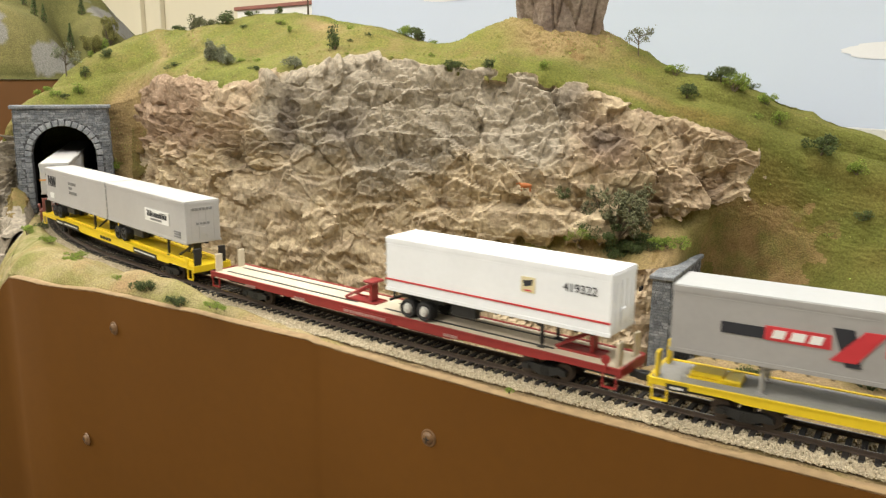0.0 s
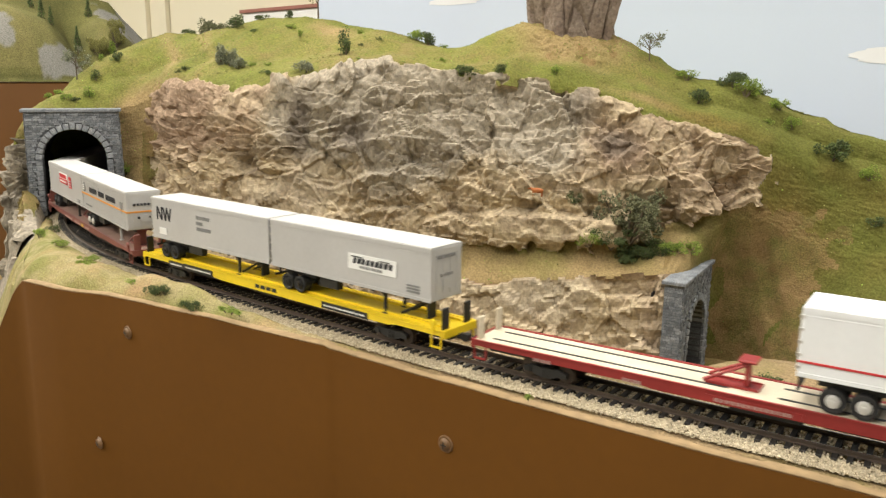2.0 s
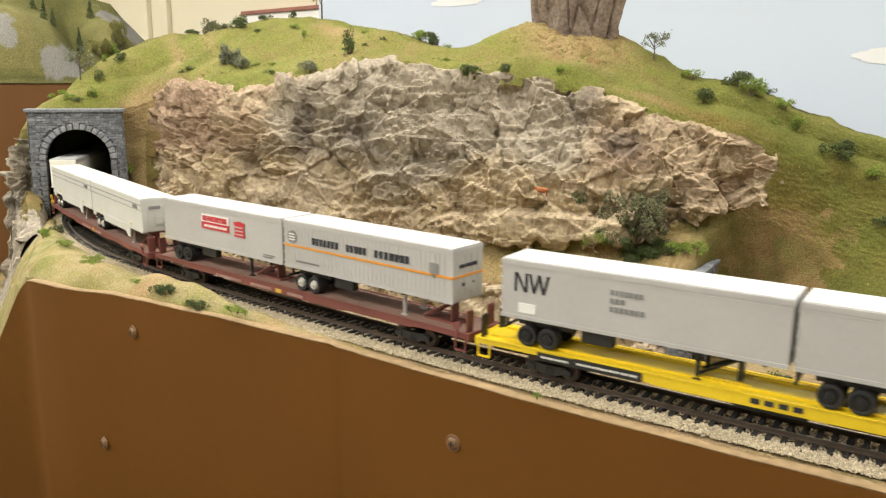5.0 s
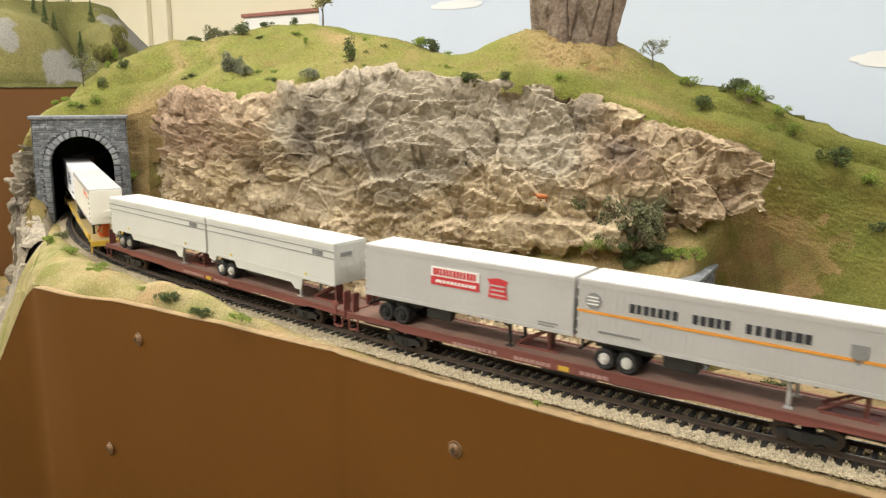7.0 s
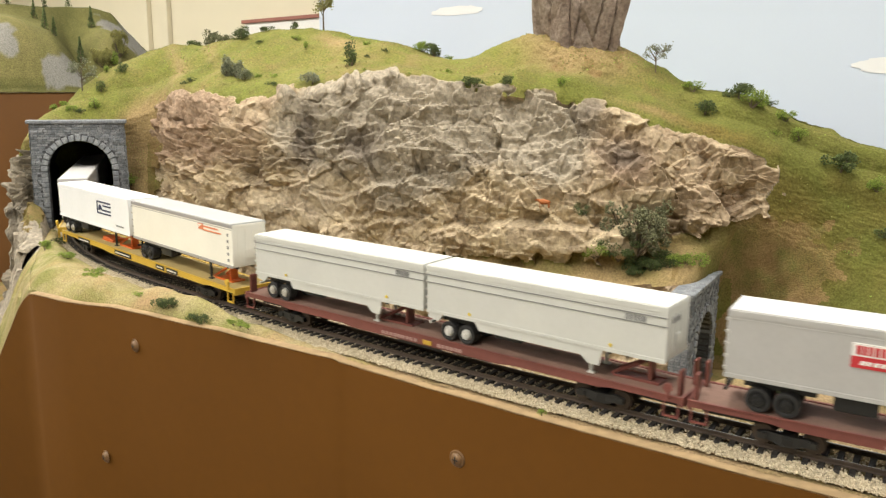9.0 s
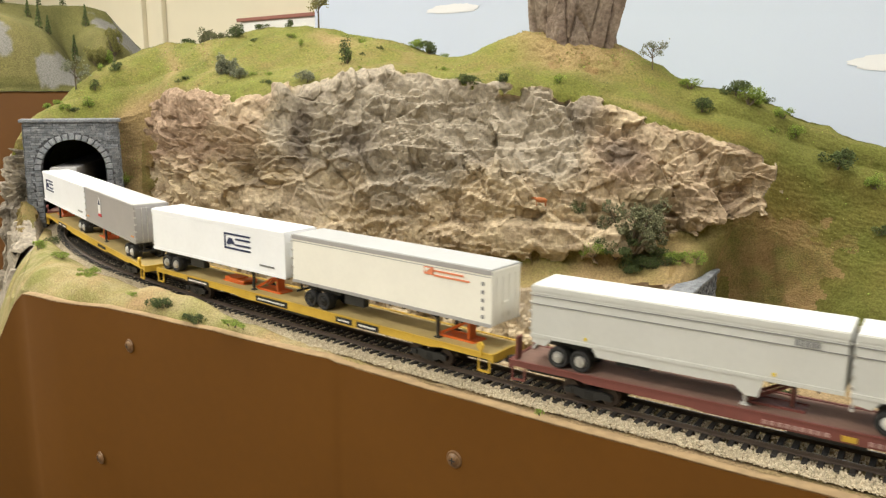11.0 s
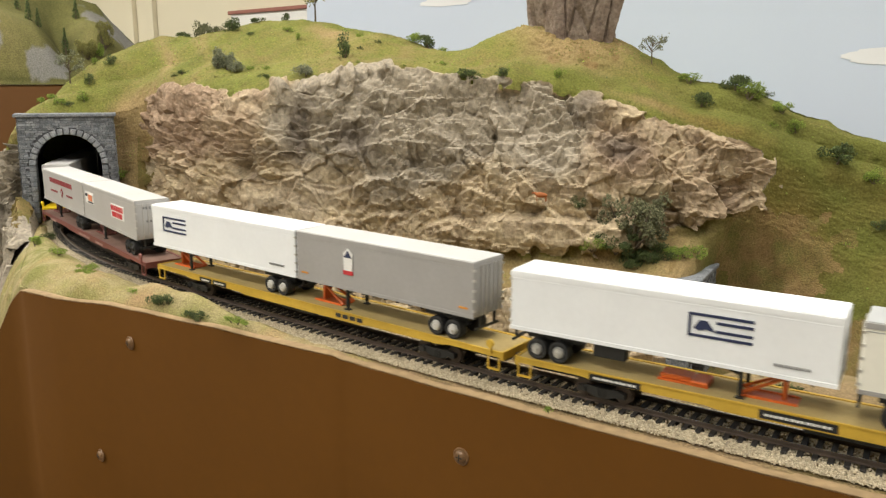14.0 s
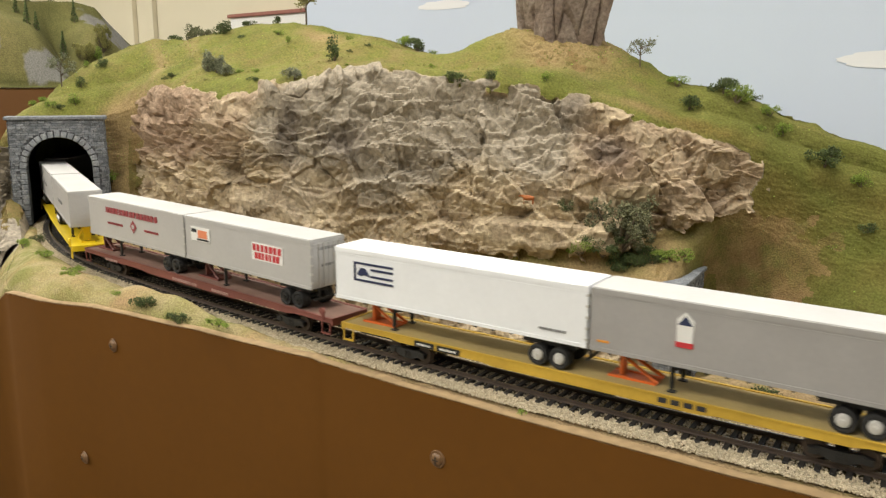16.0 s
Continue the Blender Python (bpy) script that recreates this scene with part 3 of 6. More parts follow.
def verge_ground():
    """The strip of ground that carries the track, from the fascia's edge to the cliff or the drop behind."""
    ss = np.concatenate([np.linspace(-.30, 1.2, 400)[:-1], np.linspace(1.2, 2.8, 120)])
    verts = []
    cols = 46
    for s in ss:
        fr = front(s)
        back = ramp(s, [-.3, -.1, 0, .1, .2, .45, .5, .6, 1.7], [.05, .08, .08, .05, .028, .03, .112, .12, .12])
        drop = ramp(s, [-.3, -.02, .08, .2], [.03, .05, .1, .14])
        for j in range(cols):
            if j < 20:
                off = fr + (-.020 - fr) * j / 19
            elif j < 34:
                off = -.020 + (back + .020) * (j - 19) / 14
            else:
                t = (j - 33) / 12
                off = back + .05 * t
            p = beside(s, off)
            z = -.0068
            t = max(0.0, min(1.0, (off - fr) / (-.019 - fr))) if off < -.019 else 1
            left = ramp(s, [-.3, -.15, -.05, .1, .22, .3], [.0, .012, .017, .015, .006, 0])
            if off < -.019:
                z += left * math.sin(math.pi * min(1, t)) ** .7 * (0.75 + 0.5 * noise.noise(p * 25))
                z += -.0012 * (1 - t)
            if off > .022 and j < 34:
                z += ramp(s, [.3, .45, .52, .65, 1.2], [0, .002, .008, .006, .004]) * math.sin(math.pi * min(1, (off - .022) / (back - .022)))
            if j >= 34:
                z -= drop * ((j - 33) / 12) ** 1.3
            z += (noise.noise(p * 60) * .0012 + noise.noise(p * 22) * .0035 * (off < -.026 and s < .2) * min(1.0, (off - fr) * 80)) * (abs(off) > .02) + noise.noise(p * 300) * .0005
            verts.append((p.x, p.y, z))
    f, idx = [], []
    for i in range(len(ss) - 1):
        for j in range(cols - 1):
            a = i * cols + j
            f.append((a, a + cols, a + cols + 1, a + 1))
            off_front = j < 18
            idx.append(1 if (off_front and ss[i] < .32) else 0)
    ob = from_arrays("trackside_ground", verts, f, [DIRT, VERGE], True, idx)
    tagged(ob, "sandy trackside ground with pale grass along the edge", "ground", kind="structure")
    strip = ob
    # the flank that falls into the gorge before the tunnel
    verts, f = [], []
    sg = np.linspace(-.34, .03, 110)
    n = 44
    for s in sg:
        fr, low = front(s), panel_top(s) - .002
        for j in range(n):
            t = j / (n - 1)
            if t < .7:
                k = t / .7
                p = beside(s, fr).lerp(panel_pos(s) + Vector((0, .0006, 0)), k)
                z = -.0075 + (low + .0075) * k ** 1.4
            else:
                p = panel_pos(s) + Vector((0, .0006, 0))
                z = low - .2 * (t - .7) / .3
            q = Vector((p.x, p.y, z))
            d = (facet(q, .03, 5) * .012 * (1.0 if s < -.17 else .35) + noise.noise(q * 40) * .003) * min(1, t * 6) * max(0.0, 1 - t / .7)
            verts.append((p.x, p.y - d * .4, z + d * .6))
    for i in range(len(sg) - 1):
        for j in range(n - 1):
            a = i * n + j
            f.append((a, a + 1, a + n + 1, a + n))
    idx = [(1 if sg[k // (n - 1)] < -.17 else 0) for k in range(len(f))]
    ob = from_arrays("gorge_bank", verts, f, [VERGE, ROCK_GREY], False, idx)
    tagged(ob, "steep bank of grass and grey rock falling into the gorge", "bank", kind="structure")
    # low valley floor behind the track and in the gorge
    vs, f = [], []
    nx, ny = 90, 50
    for i in range(nx):
        for j in range(ny):
            x, y = -1.15 + 3.0 * i / (nx - 1), -.16 + 1.6 * j / (ny - 1)
            y = max(y, -.022 + .17 * x * x if x > .1 else -.05)
            q = Vector((x, y, 0))
            z = -.118 + noise.noise(q * 8) * .008 + noise.noise(q * 40) * .002
            if x < -.15:
                z -= min(.14, (-.15 - x) * .9)
            s, off = (x, y - .17 * x * x) if x > 0 else track_coords_near(x, y)
            if x > -.1 and off < .05:
                z = min(z, -.2)
            vs.append((x, y, z))
    for i in range(nx - 1):
        for j in range(ny - 1):
            a = i * ny + j
            f.append((a, a + ny, a + ny + 1, a + 1))
    tagged(from_arrays("valley_floor", vs, f, EARTH), "earth and grass valley floor behind the track", "ground", kind="structure")
    return strip


def portal_outcrop():
    """The knoll of ochre earth and grey rock that hides the foot of the tunnel portal on the gorge side."""
    v, f, idx = [], [], []
    ns, n = 60, 40
    for i in range(ns):
        s = -.292 + .10 * i / (ns - 1)
        top = ramp(s, (-.292, -.27, -.24, -.215, -.192), (.024, .024, .014, .0, -.01))
        for j in range(n):
            t = j / (n - 1)
            p = beside(s, -.0295 - .055 * t)
            z = ramp(t, (0, .1, .3, .5, 1), (-.01, top * .7, top, top * .4 - .01, -.13))
            q = Vector((p.x, p.y, z))
            d = (facet(q, .02, 4.0, .3) * .007 + facet(q, .009, 6.0) * .003) * min(1.0, t * 5)
            v.append((p.x - d * .2, p.y - d * .7, z + d * .4))
    for i in range(ns - 1):
        for j in range(n - 1):
            a = i * n + j
            f.append((a, a + 1, a + n + 1, a + n))
            idx.append(1 if v[a][2] + noise.noise(Vector(v[a]) * 60) * .012 > .008 else 0)
    ob = from_arrays("rock_outcrop", v, f, [ROCK_GREY, EARTH], False, idx)
    tagged(ob, "knoll of ochre earth and dark grey rock beside the tunnel portal", "outcrop", kind="structure")


def fascia():
    """The curved brown panel along the layout's front, with its fibre edge and screws."""
    w = thing("fascia", "brown painted hardboard fascia with a pale worn top edge", "fascia panel", kind="structure")
    ss = np.concatenate([np.linspace(-.28, .3, 110), np.linspace(.31, 2.8, 130)])
    front_v, faces, edge_v, edge_f = [], [], [], []
    th = .004
    for i, s in enumerate(ss):
        p = panel_pos(s)
        h = along(max(s, 0))[2]
        top = panel_top(s) + noise.noise(Vector((s * 30, 0, 0))) * .0006 + (.0015 if -.01 < s < .28 else 0)
        out = Vector((math.sin(h), -math.cos(h), 0)) * th
        a, b = p, p + out
        front_v += [(b.x, b.y, top), (b.x, b.y, -.62), (a.x, a.y, top), (a.x, a.y, -.62)]
        edge_v += [(b.x, b.y, top + .0002), (a.x - out.x * .6, a.y - out.y * .6, top + .0006), (b.x, b.y, top - .0009)]
    for i in range(len(ss) - 1):
        a = i * 4
        b = a + 4
        faces += [(a, a + 1, b + 1, b), (a + 2, b + 2, b + 3, a + 3), (a, b, b + 2, a + 2)]
        c = i * 3
        d = c + 3
        edge_f += [(c, d, d + 1, c + 1), (c + 2, d + 2, d, c)]
    faces.append((0, 2, 3, 1))
    ob = from_arrays("panel", front_v, faces, FASCIA, True)
    ob.parent = w
    ob = from_arrays("worn_edge", edge_v, edge_f, EDGE, True)
    ob.parent = w
    tagged(ob, "pale fibreboard edge")
    for s, z in SCREWS:
        p = beside(s, panel_off(s))
        h = along(s)[2]
        out = Vector((math.sin(h), -math.cos(h), 0))
        sc = tagged(new("screw", None), "brown painted cross-head screw in the fascia", "screw", "fascia screws")
        bm = bmesh.new()
        prof = [(.0, .0022), (.0018, .0021), (.0034, .0014), (.0040, .0)]
        rings = [[bm.verts.new((r * math.cos(k * math.pi / 10), -zz, r * math.sin(k * math.pi / 10))) for k in range(20)] for r, zz in prof[1:]]
        c = bm.verts.new((0, -prof[0][1], 0))
        for k in range(20):
            bm.faces.new((c, rings[0][k], rings[0][(k + 1) % 20]))
            for q in range(2):
                bm.faces.new((rings[q][k], rings[q + 1][k], rings[q + 1][(k + 1) % 20], rings[q][(k + 1) % 20]))
        part("head", bm, SCREW, sc, smooth=True)
        part("cross_slot", boxes((-.0019, .0019, -.00235, -.0018, -.00032, .00032), (-.00032, .00032, -.00237, -.0018, -.0019, .0019)), BLACK, sc)
        washer = bmesh.new()
        tube(washer, (0, 0.0002, 0), (0, -.0006, 0), .0052, .0047, 20)
        part("washer", washer, SCREW, sc)
        sc.matrix_basis = Matrix.Translation(p + out * (th + .0003) + Vector((0, 0, z))) @ Matrix.Rotation(h, 4, "Z")


SCREWS = [(.098, -.032), (.061, -.128), (.371, -.0445), (.70, -.045)]


def track_bed():
    t = thing("railway_track", "weathered model railway track with black ties", "track", kind="structure")
    ss = np.arange(-2.5, 2.8, .012)
    for side in (-.00825, .00825):
        prof = [(-.00038, 0), (.00038, 0), (.00042, -.0005), (.00018, -.0007), (.00018, -.0019), (.0010, -.0024), (-.0010, -.0024), (-.00018, -.0019), (-.00018, -.0007), (-.00042, -.0005)]
        v, f, idx = [], [], []
        for s in ss:
            for o, z in prof:
                p = beside(s, side + o, z)
                v.append(tuple(p))
        n = len(prof)
        for i in range(len(ss) - 1):
            for k in range(n):
                a, b = i * n + k, i * n + (k + 1) % n
                f.append((a, b, b + n, a + n))
                idx.append(0 if k in (0,) else 1)
        ob = from_arrays("rail", v, f, [STEEL_TOP, RAIL_SIDE], False, idx)
        ob.parent = t
        tagged(ob, "steel rail with a polished head")
    bm = bmesh.new()
    box(bm, -.00125, .00125, -.0148, .0148, -.0052, -.0024, bevel=.0002)
    tie = mesh_ob("tie", bm, TIE)
    rng = random.Random(5)
    s = -.42
    while s < 1.35:
        x, y, h = along(s)
        ob = new("tie", tie)
        ob.parent = t
        ob.matrix_basis = Matrix.Translation((x, y, rng.uniform(-.0001, .0001))) @ Matrix.Rotation(h + rng.uniform(-.02, .02), 4, "Z")
        s += .0062
    # ballast stones
    n = 90000
    r = np.random.RandomState(3)
    sv = r.uniform(-.36, 1.0, n)
    off = np.where(r.rand(n) < .62, -.0125 - r.rand(n) * np.interp(sv, (-.36, .1, .2, .29, 1.0), (.013, .014, .0135, .0085, .0085)), r.uniform(-.0125, .026, n))
    ks = np.where(sv > 0, K_OUT, K_IN)
    hh = ks * sv
    X, Y = np.sin(hh) / ks - off * np.sin(hh), (1 - np.cos(hh)) / ks + off * np.cos(hh)
    a = np.abs(off)
    Z = np.where(a < .0145, -.0035, -.0035 - np.minimum(a - .0145, .012) * .3) + r.uniform(-.0006, .0004, n)
    size = r.uniform(.0004, .00085, n)
    base = np.array([(1, 0, 0), (-1, 0, 0), (0, 1, 0), (0, -1, 0), (0, 0, 1), (0, 0, -1)], float)
    tri = np.array([(0, 2, 4), (2, 1, 4), (1, 3, 4), (3, 0, 4), (2, 0, 5), (1, 2, 5), (3, 1, 5), (0, 3, 5)])
    jit = base[None] * r.uniform(.6, 1.3, (n, 6, 1)) + r.uniform(-.25, .25, (n, 6, 3))
    ang = r.uniform(0, 6.28, n)
    c, q = np.cos(ang)[:, None], np.sin(ang)[:, None]
    jx, jy = jit[..., 0] * c - jit[..., 1] * q, jit[..., 0] * q + jit[..., 1] * c
    vv = np.stack([jx, jy, jit[..., 2] * .8], -1) * size[:, None, None] + np.stack([X, Y, Z], -1)[:, None]
    faces = (tri[None] + (np.arange(n) * 6)[:, None, None]).reshape(-1, 3)
    ob = from_arrays("ballast", vv.reshape(-1, 3), faces, BALLAST_STONES, False)
    tagged(ob, "loose pale grey and buff ballast stones along the track", "ballast", kind="stuff")


def island_shade(m, lo, hi):
    """Each loose piece takes its own share of light and dark."""
    nt = m.node_tree
    b = nt.nodes["Principled BSDF"]
    src = b.inputs["Base Color"].links[0].from_socket
    g = nt.nodes.new("ShaderNodeNewGeometry")
    r = nt.nodes.new("ShaderNodeMapRange")
    r.inputs["To Min"].default_value, r.inputs["To Max"].default_value = lo, hi
    nt.links.new(g.outputs["Random Per Island"], r.inputs["Value"])
    mx = nt.nodes.new("ShaderNodeMix")
    mx.data_type, mx.blend_type = "RGBA", "MULTIPLY"
    mx.inputs["Factor"].default_value = 1
    nt.links.new(src, mx.inputs["A"])
    nt.links.new(r.outputs["Result"], mx.inputs["B"])
    nt.links.new(mx.outputs["Result"], b.inputs["Base Color"])
    return m


BALLAST_STONES = island_shade(BALLAST, 0.7, 1.2)
STONE_SET = island_shade(STONE, 0.7, 1.2)


def portal(m, width, height, label, open_w=.0335, spring=.058, seed=1):
    """A cut-stone tunnel mouth: local x across, z up from the rail, y out of the hill towards the viewer is negative."""
    w = thing("tunnel_portal", label, "tunnel portal", "tunnel portals")
    base = -.006
    top = height
    hw = width / 2
    depth = .016
    n = 24
    arch = [(open_w * math.cos(a), spring + open_w * math.sin(a)) for a in np.linspace(0, math.pi, n)]
    # wall with the opening cut through, in two halves and a crown
    bm = bmesh.new()
    for sgn in (-1, 1):
        half = arch[:n // 2] if sgn > 0 else arch[n // 2:][::-1]
        mid = (0, spring + open_w)
        out = [(sgn * open_w, base), (sgn * hw * .97, base), (sgn * hw * .93, top - .006), (0, top - .006), mid] + half[::-1]
        prism(bm, out if sgn > 0 else out[::-1], 0, depth)
    bmesh.ops.recalc_face_normals(bm, faces=bm.faces)
    part("mortar_wall", bm, JOINT, w)
    rng = random.Random(seed)
    # courses of stone
    bm = bmesh.new()
    z = base
    while z < top - .0065:
        hgt = rng.uniform(.0022, .0031)
        z1 = min(z + hgt, top - .006)
        edge = hw * (.97 - .04 * (z - base) / (top - base))
        x = -edge
        while x < edge:
            wd = rng.uniform(.0035, .0085)
            x1 = min(x + wd, edge)
            cx, cz = (x + x1) / 2, (z + z1) / 2
            inside = math.hypot(cx, cz - spring) < open_w + .0072 if cz > spring else abs(cx) < open_w + .0068
            if not inside and x1 - x > .0012:
                d = rng.uniform(.0006, .0016)
                vs = box(bm, x + .00025, x1 - .00025, -d, .001, z + .0002, z1 - .0002)
                for v in vs:
                    v.co += Vector((rng.uniform(-.0003, .0003), rng.uniform(-.0004, .0002), rng.uniform(-.0003, .0003)))
            x = x1
        z = z1
    part("stonework", bm, STONE_SET, w, "rough grey stone courses")["kind"] = "stuff"
    # stones on the returns
    for sgn in (-1, 1):
        bm = bmesh.new()
        z = base
        while z < top - .0065:
            z1 = min(z + rng.uniform(.0022, .0031), top - .006)
            edge = hw * (.97 - .04 * (z - base) / (top - base))
            y = 0
            while y < depth:
                y1 = min(y + rng.uniform(.004, .008), depth)
                d = rng.uniform(.0005, .0013)
                box(bm, sgn * edge - .0005, sgn * edge + sgn * d, y + .0002, y1 - .0002, z + .0002, z1 - .0002)
                y = y1
            z = z1
        bmesh.ops.recalc_face_normals(bm, faces=bm.faces)
        part("return_stonework", bm, STONE_SET, w)["kind"] = "stuff"
    # voussoirs and jamb stones, one by one
    k = 17
    for i in range(k):
        a0, a1 = math.pi * i / k + .015, math.pi * (i + 1) / k - .015
        bm = bmesh.new()
        o = open_w + .0066 + rng.uniform(-.0003, .0005) + (.001 if i == k // 2 else 0)
        out = [(open_w * math.cos(a), spring + open_w * math.sin(a)) for a in (a0, a1)] + [(o * math.cos(a), spring + o * math.sin(a)) for a in (a1, a0)]
        prism(bm, out, -.0024 - rng.uniform(0, .0008), .012)
        bmesh.ops.recalc_face_normals(bm, faces=bm.faces)
        bmesh.ops.bevel(bm, geom=bm.edges[:], offset=.0006, segments=1, affect="EDGES")
        part("arch_stone", bm, STONE_SET, w)
    for sgn in (-1, 1):
        z = base
        while z < spring - .001:
            z1 = min(z + rng.uniform(.005, .0066), spring)
            bm = bmesh.new()
            x0, x1 = sorted((sgn * open_w, sgn * (open_w + .0064 + rng.uniform(-.0006, .0006))))
            box(bm, x0, x1, -.0022 - rng.uniform(0, .0008), .012, z + .0002, z1 - .0002, bevel=.0006)
            part("jamb_stone", bm, STONE_SET, w)
            z = z1
    bm = bmesh.new()
    box(bm, -hw, hw, -.0030, depth + .002, top - .006, top - .0022, bevel=.0007)
    part("coping", bm, STONE, w, "projecting stone coping")
    w.matrix_basis = m
    return w


def tunnel_lining():
    w = thing("tunnel_lining", "matt black tunnel interior behind the portal", "tunnel", kind="structure")
    ss = np.linspace(-.298, -1.25, 40)
    prof = [(-.036, -.008), (-.036, .06), (-.026, .087), (.005, .0975), (.035, .087), (.044, .06), (.044, -.008)]
    v, f = [], []
    for s in ss:
        for o, z in prof:
            v.append(tuple(beside(s, o, z)))
    n = len(prof)
    for i in range(len(ss) - 1):
        for k in range(n - 1):
            a = i * n + k
            f.append((a, a + 1, a + n + 1, a + n))
    ob = from_arrays("lining", v, f, BLACK_LINER)
    ob.parent = w
    v, f = [], []
    for s in ss:
        v += [tuple(beside(s, -.036, -.0075)), tuple(beside(s, .043, -.0075))]
    for i in range(len(ss) - 1):
        f.append((2 * i, 2 * i + 1, 2 * i + 3, 2 * i + 2))
    ob = from_arrays("roadbed", v, f, BLACK_LINER)
    ob.parent = w


def butte():
    """The rock tower on the hill: great flat slabs that lean outwards, set against each other."""
    rng = random.Random(31)
    cx, cy, cz = .1435, .425, .168

    def slabs(count, lo, hi, lean, turn=0.0):
        rows = []
        for k in range(count):
            a = turn + 2 * math.pi * (k + rng.uniform(-.3, .3)) / count
            rows.append((math.cos(a), math.sin(a), -rng.uniform(*lean), rng.uniform(lo, hi)))
        return rows

    def reach(planes, c, q, z):
        r = .09
        for nx, ny, nz, d in planes:
            side, room_left = nx * c + ny * q, d - nz * z
            if side > 1e-4:
                r = min(r, room_left / side)
            elif room_left < 0:
                return 0.0
        return max(r, 0.0)

    core = slabs(5, .035, .041, (.14, .26), -.5)
    outer = slabs(5, .038, .045, (.16, .28), .35)
    # broken slabs leaning on the tower's front, cut off by sloping tops
    lean_1 = slabs(5, .039, .046, (.02, .1), .1) + [(1.0, -.4, 1.0, .06)]
    lean_2 = slabs(5, .04, .046, (.02, .1), .7) + [(-1.2, .3, 1.0, .075)]
    v, f = [], []
    n, k = 240, 110
    for i in range(k):
        z = .17 * i / (k - 1)
        for j in range(n):
            a = 2 * math.pi * j / n
            c, q = math.cos(a), math.sin(a)
            r = max(min(reach(core, c, q, z), reach(outer, c, q, z)), min(.054, reach(lean_1, c, q, z)), min(.054, reach(lean_2, c, q, z)))
            p = Vector((c * r, q * r, z))
            r += facet(Vector((p.x, p.y, p.z * .4)), .026, 5.0, .9) * .0048 + facet(p, .009, 8.0) * .0004 + noise.noise(p * 300) * .0003
            v.append((cx + r * c * .9, cy + r * q * .74, cz + z))
    for i in range(k - 1):
        for j in range(n):
            a, b = i * n + j, i * n + (j + 1) % n
            f.append((a, b, b + n, a + n))
    f.append(tuple(range((k - 1) * n, k * n)))
    me = bpy.data.meshes.new("rock_butte")
    me.from_pydata(v, [], f)
    me.materials.append(BUTTE_ROCK)
    tagged(new("rock_butte", me), "brown cracked rock butte standing on the hilltop", "rock tower")


# ---- the train ----
DECK = .0150
TRUCK = .112


def bars(bm, x0, x1, z0, z1, n, y, rng, slant=0.0):
    """A row of short upright blocks that stands for a line of lettering."""
    w = (x1 - x0) / n
    for k in range(n):
        a = x0 + k * w + w * .1
        b = x0 + (k + 1) * w - w * rng.uniform(.12, .3)
        vs = box(bm, a, b, y - .00022, y + .0004, z0, z1)
        for v in vs:
            v.co.x += slant * (v.co.z - z0)


def plate(bm, x0, x1, z0, z1, y, d=.0002):
    box(bm, x0, x1, y - d, y + .0004, z0, z1)


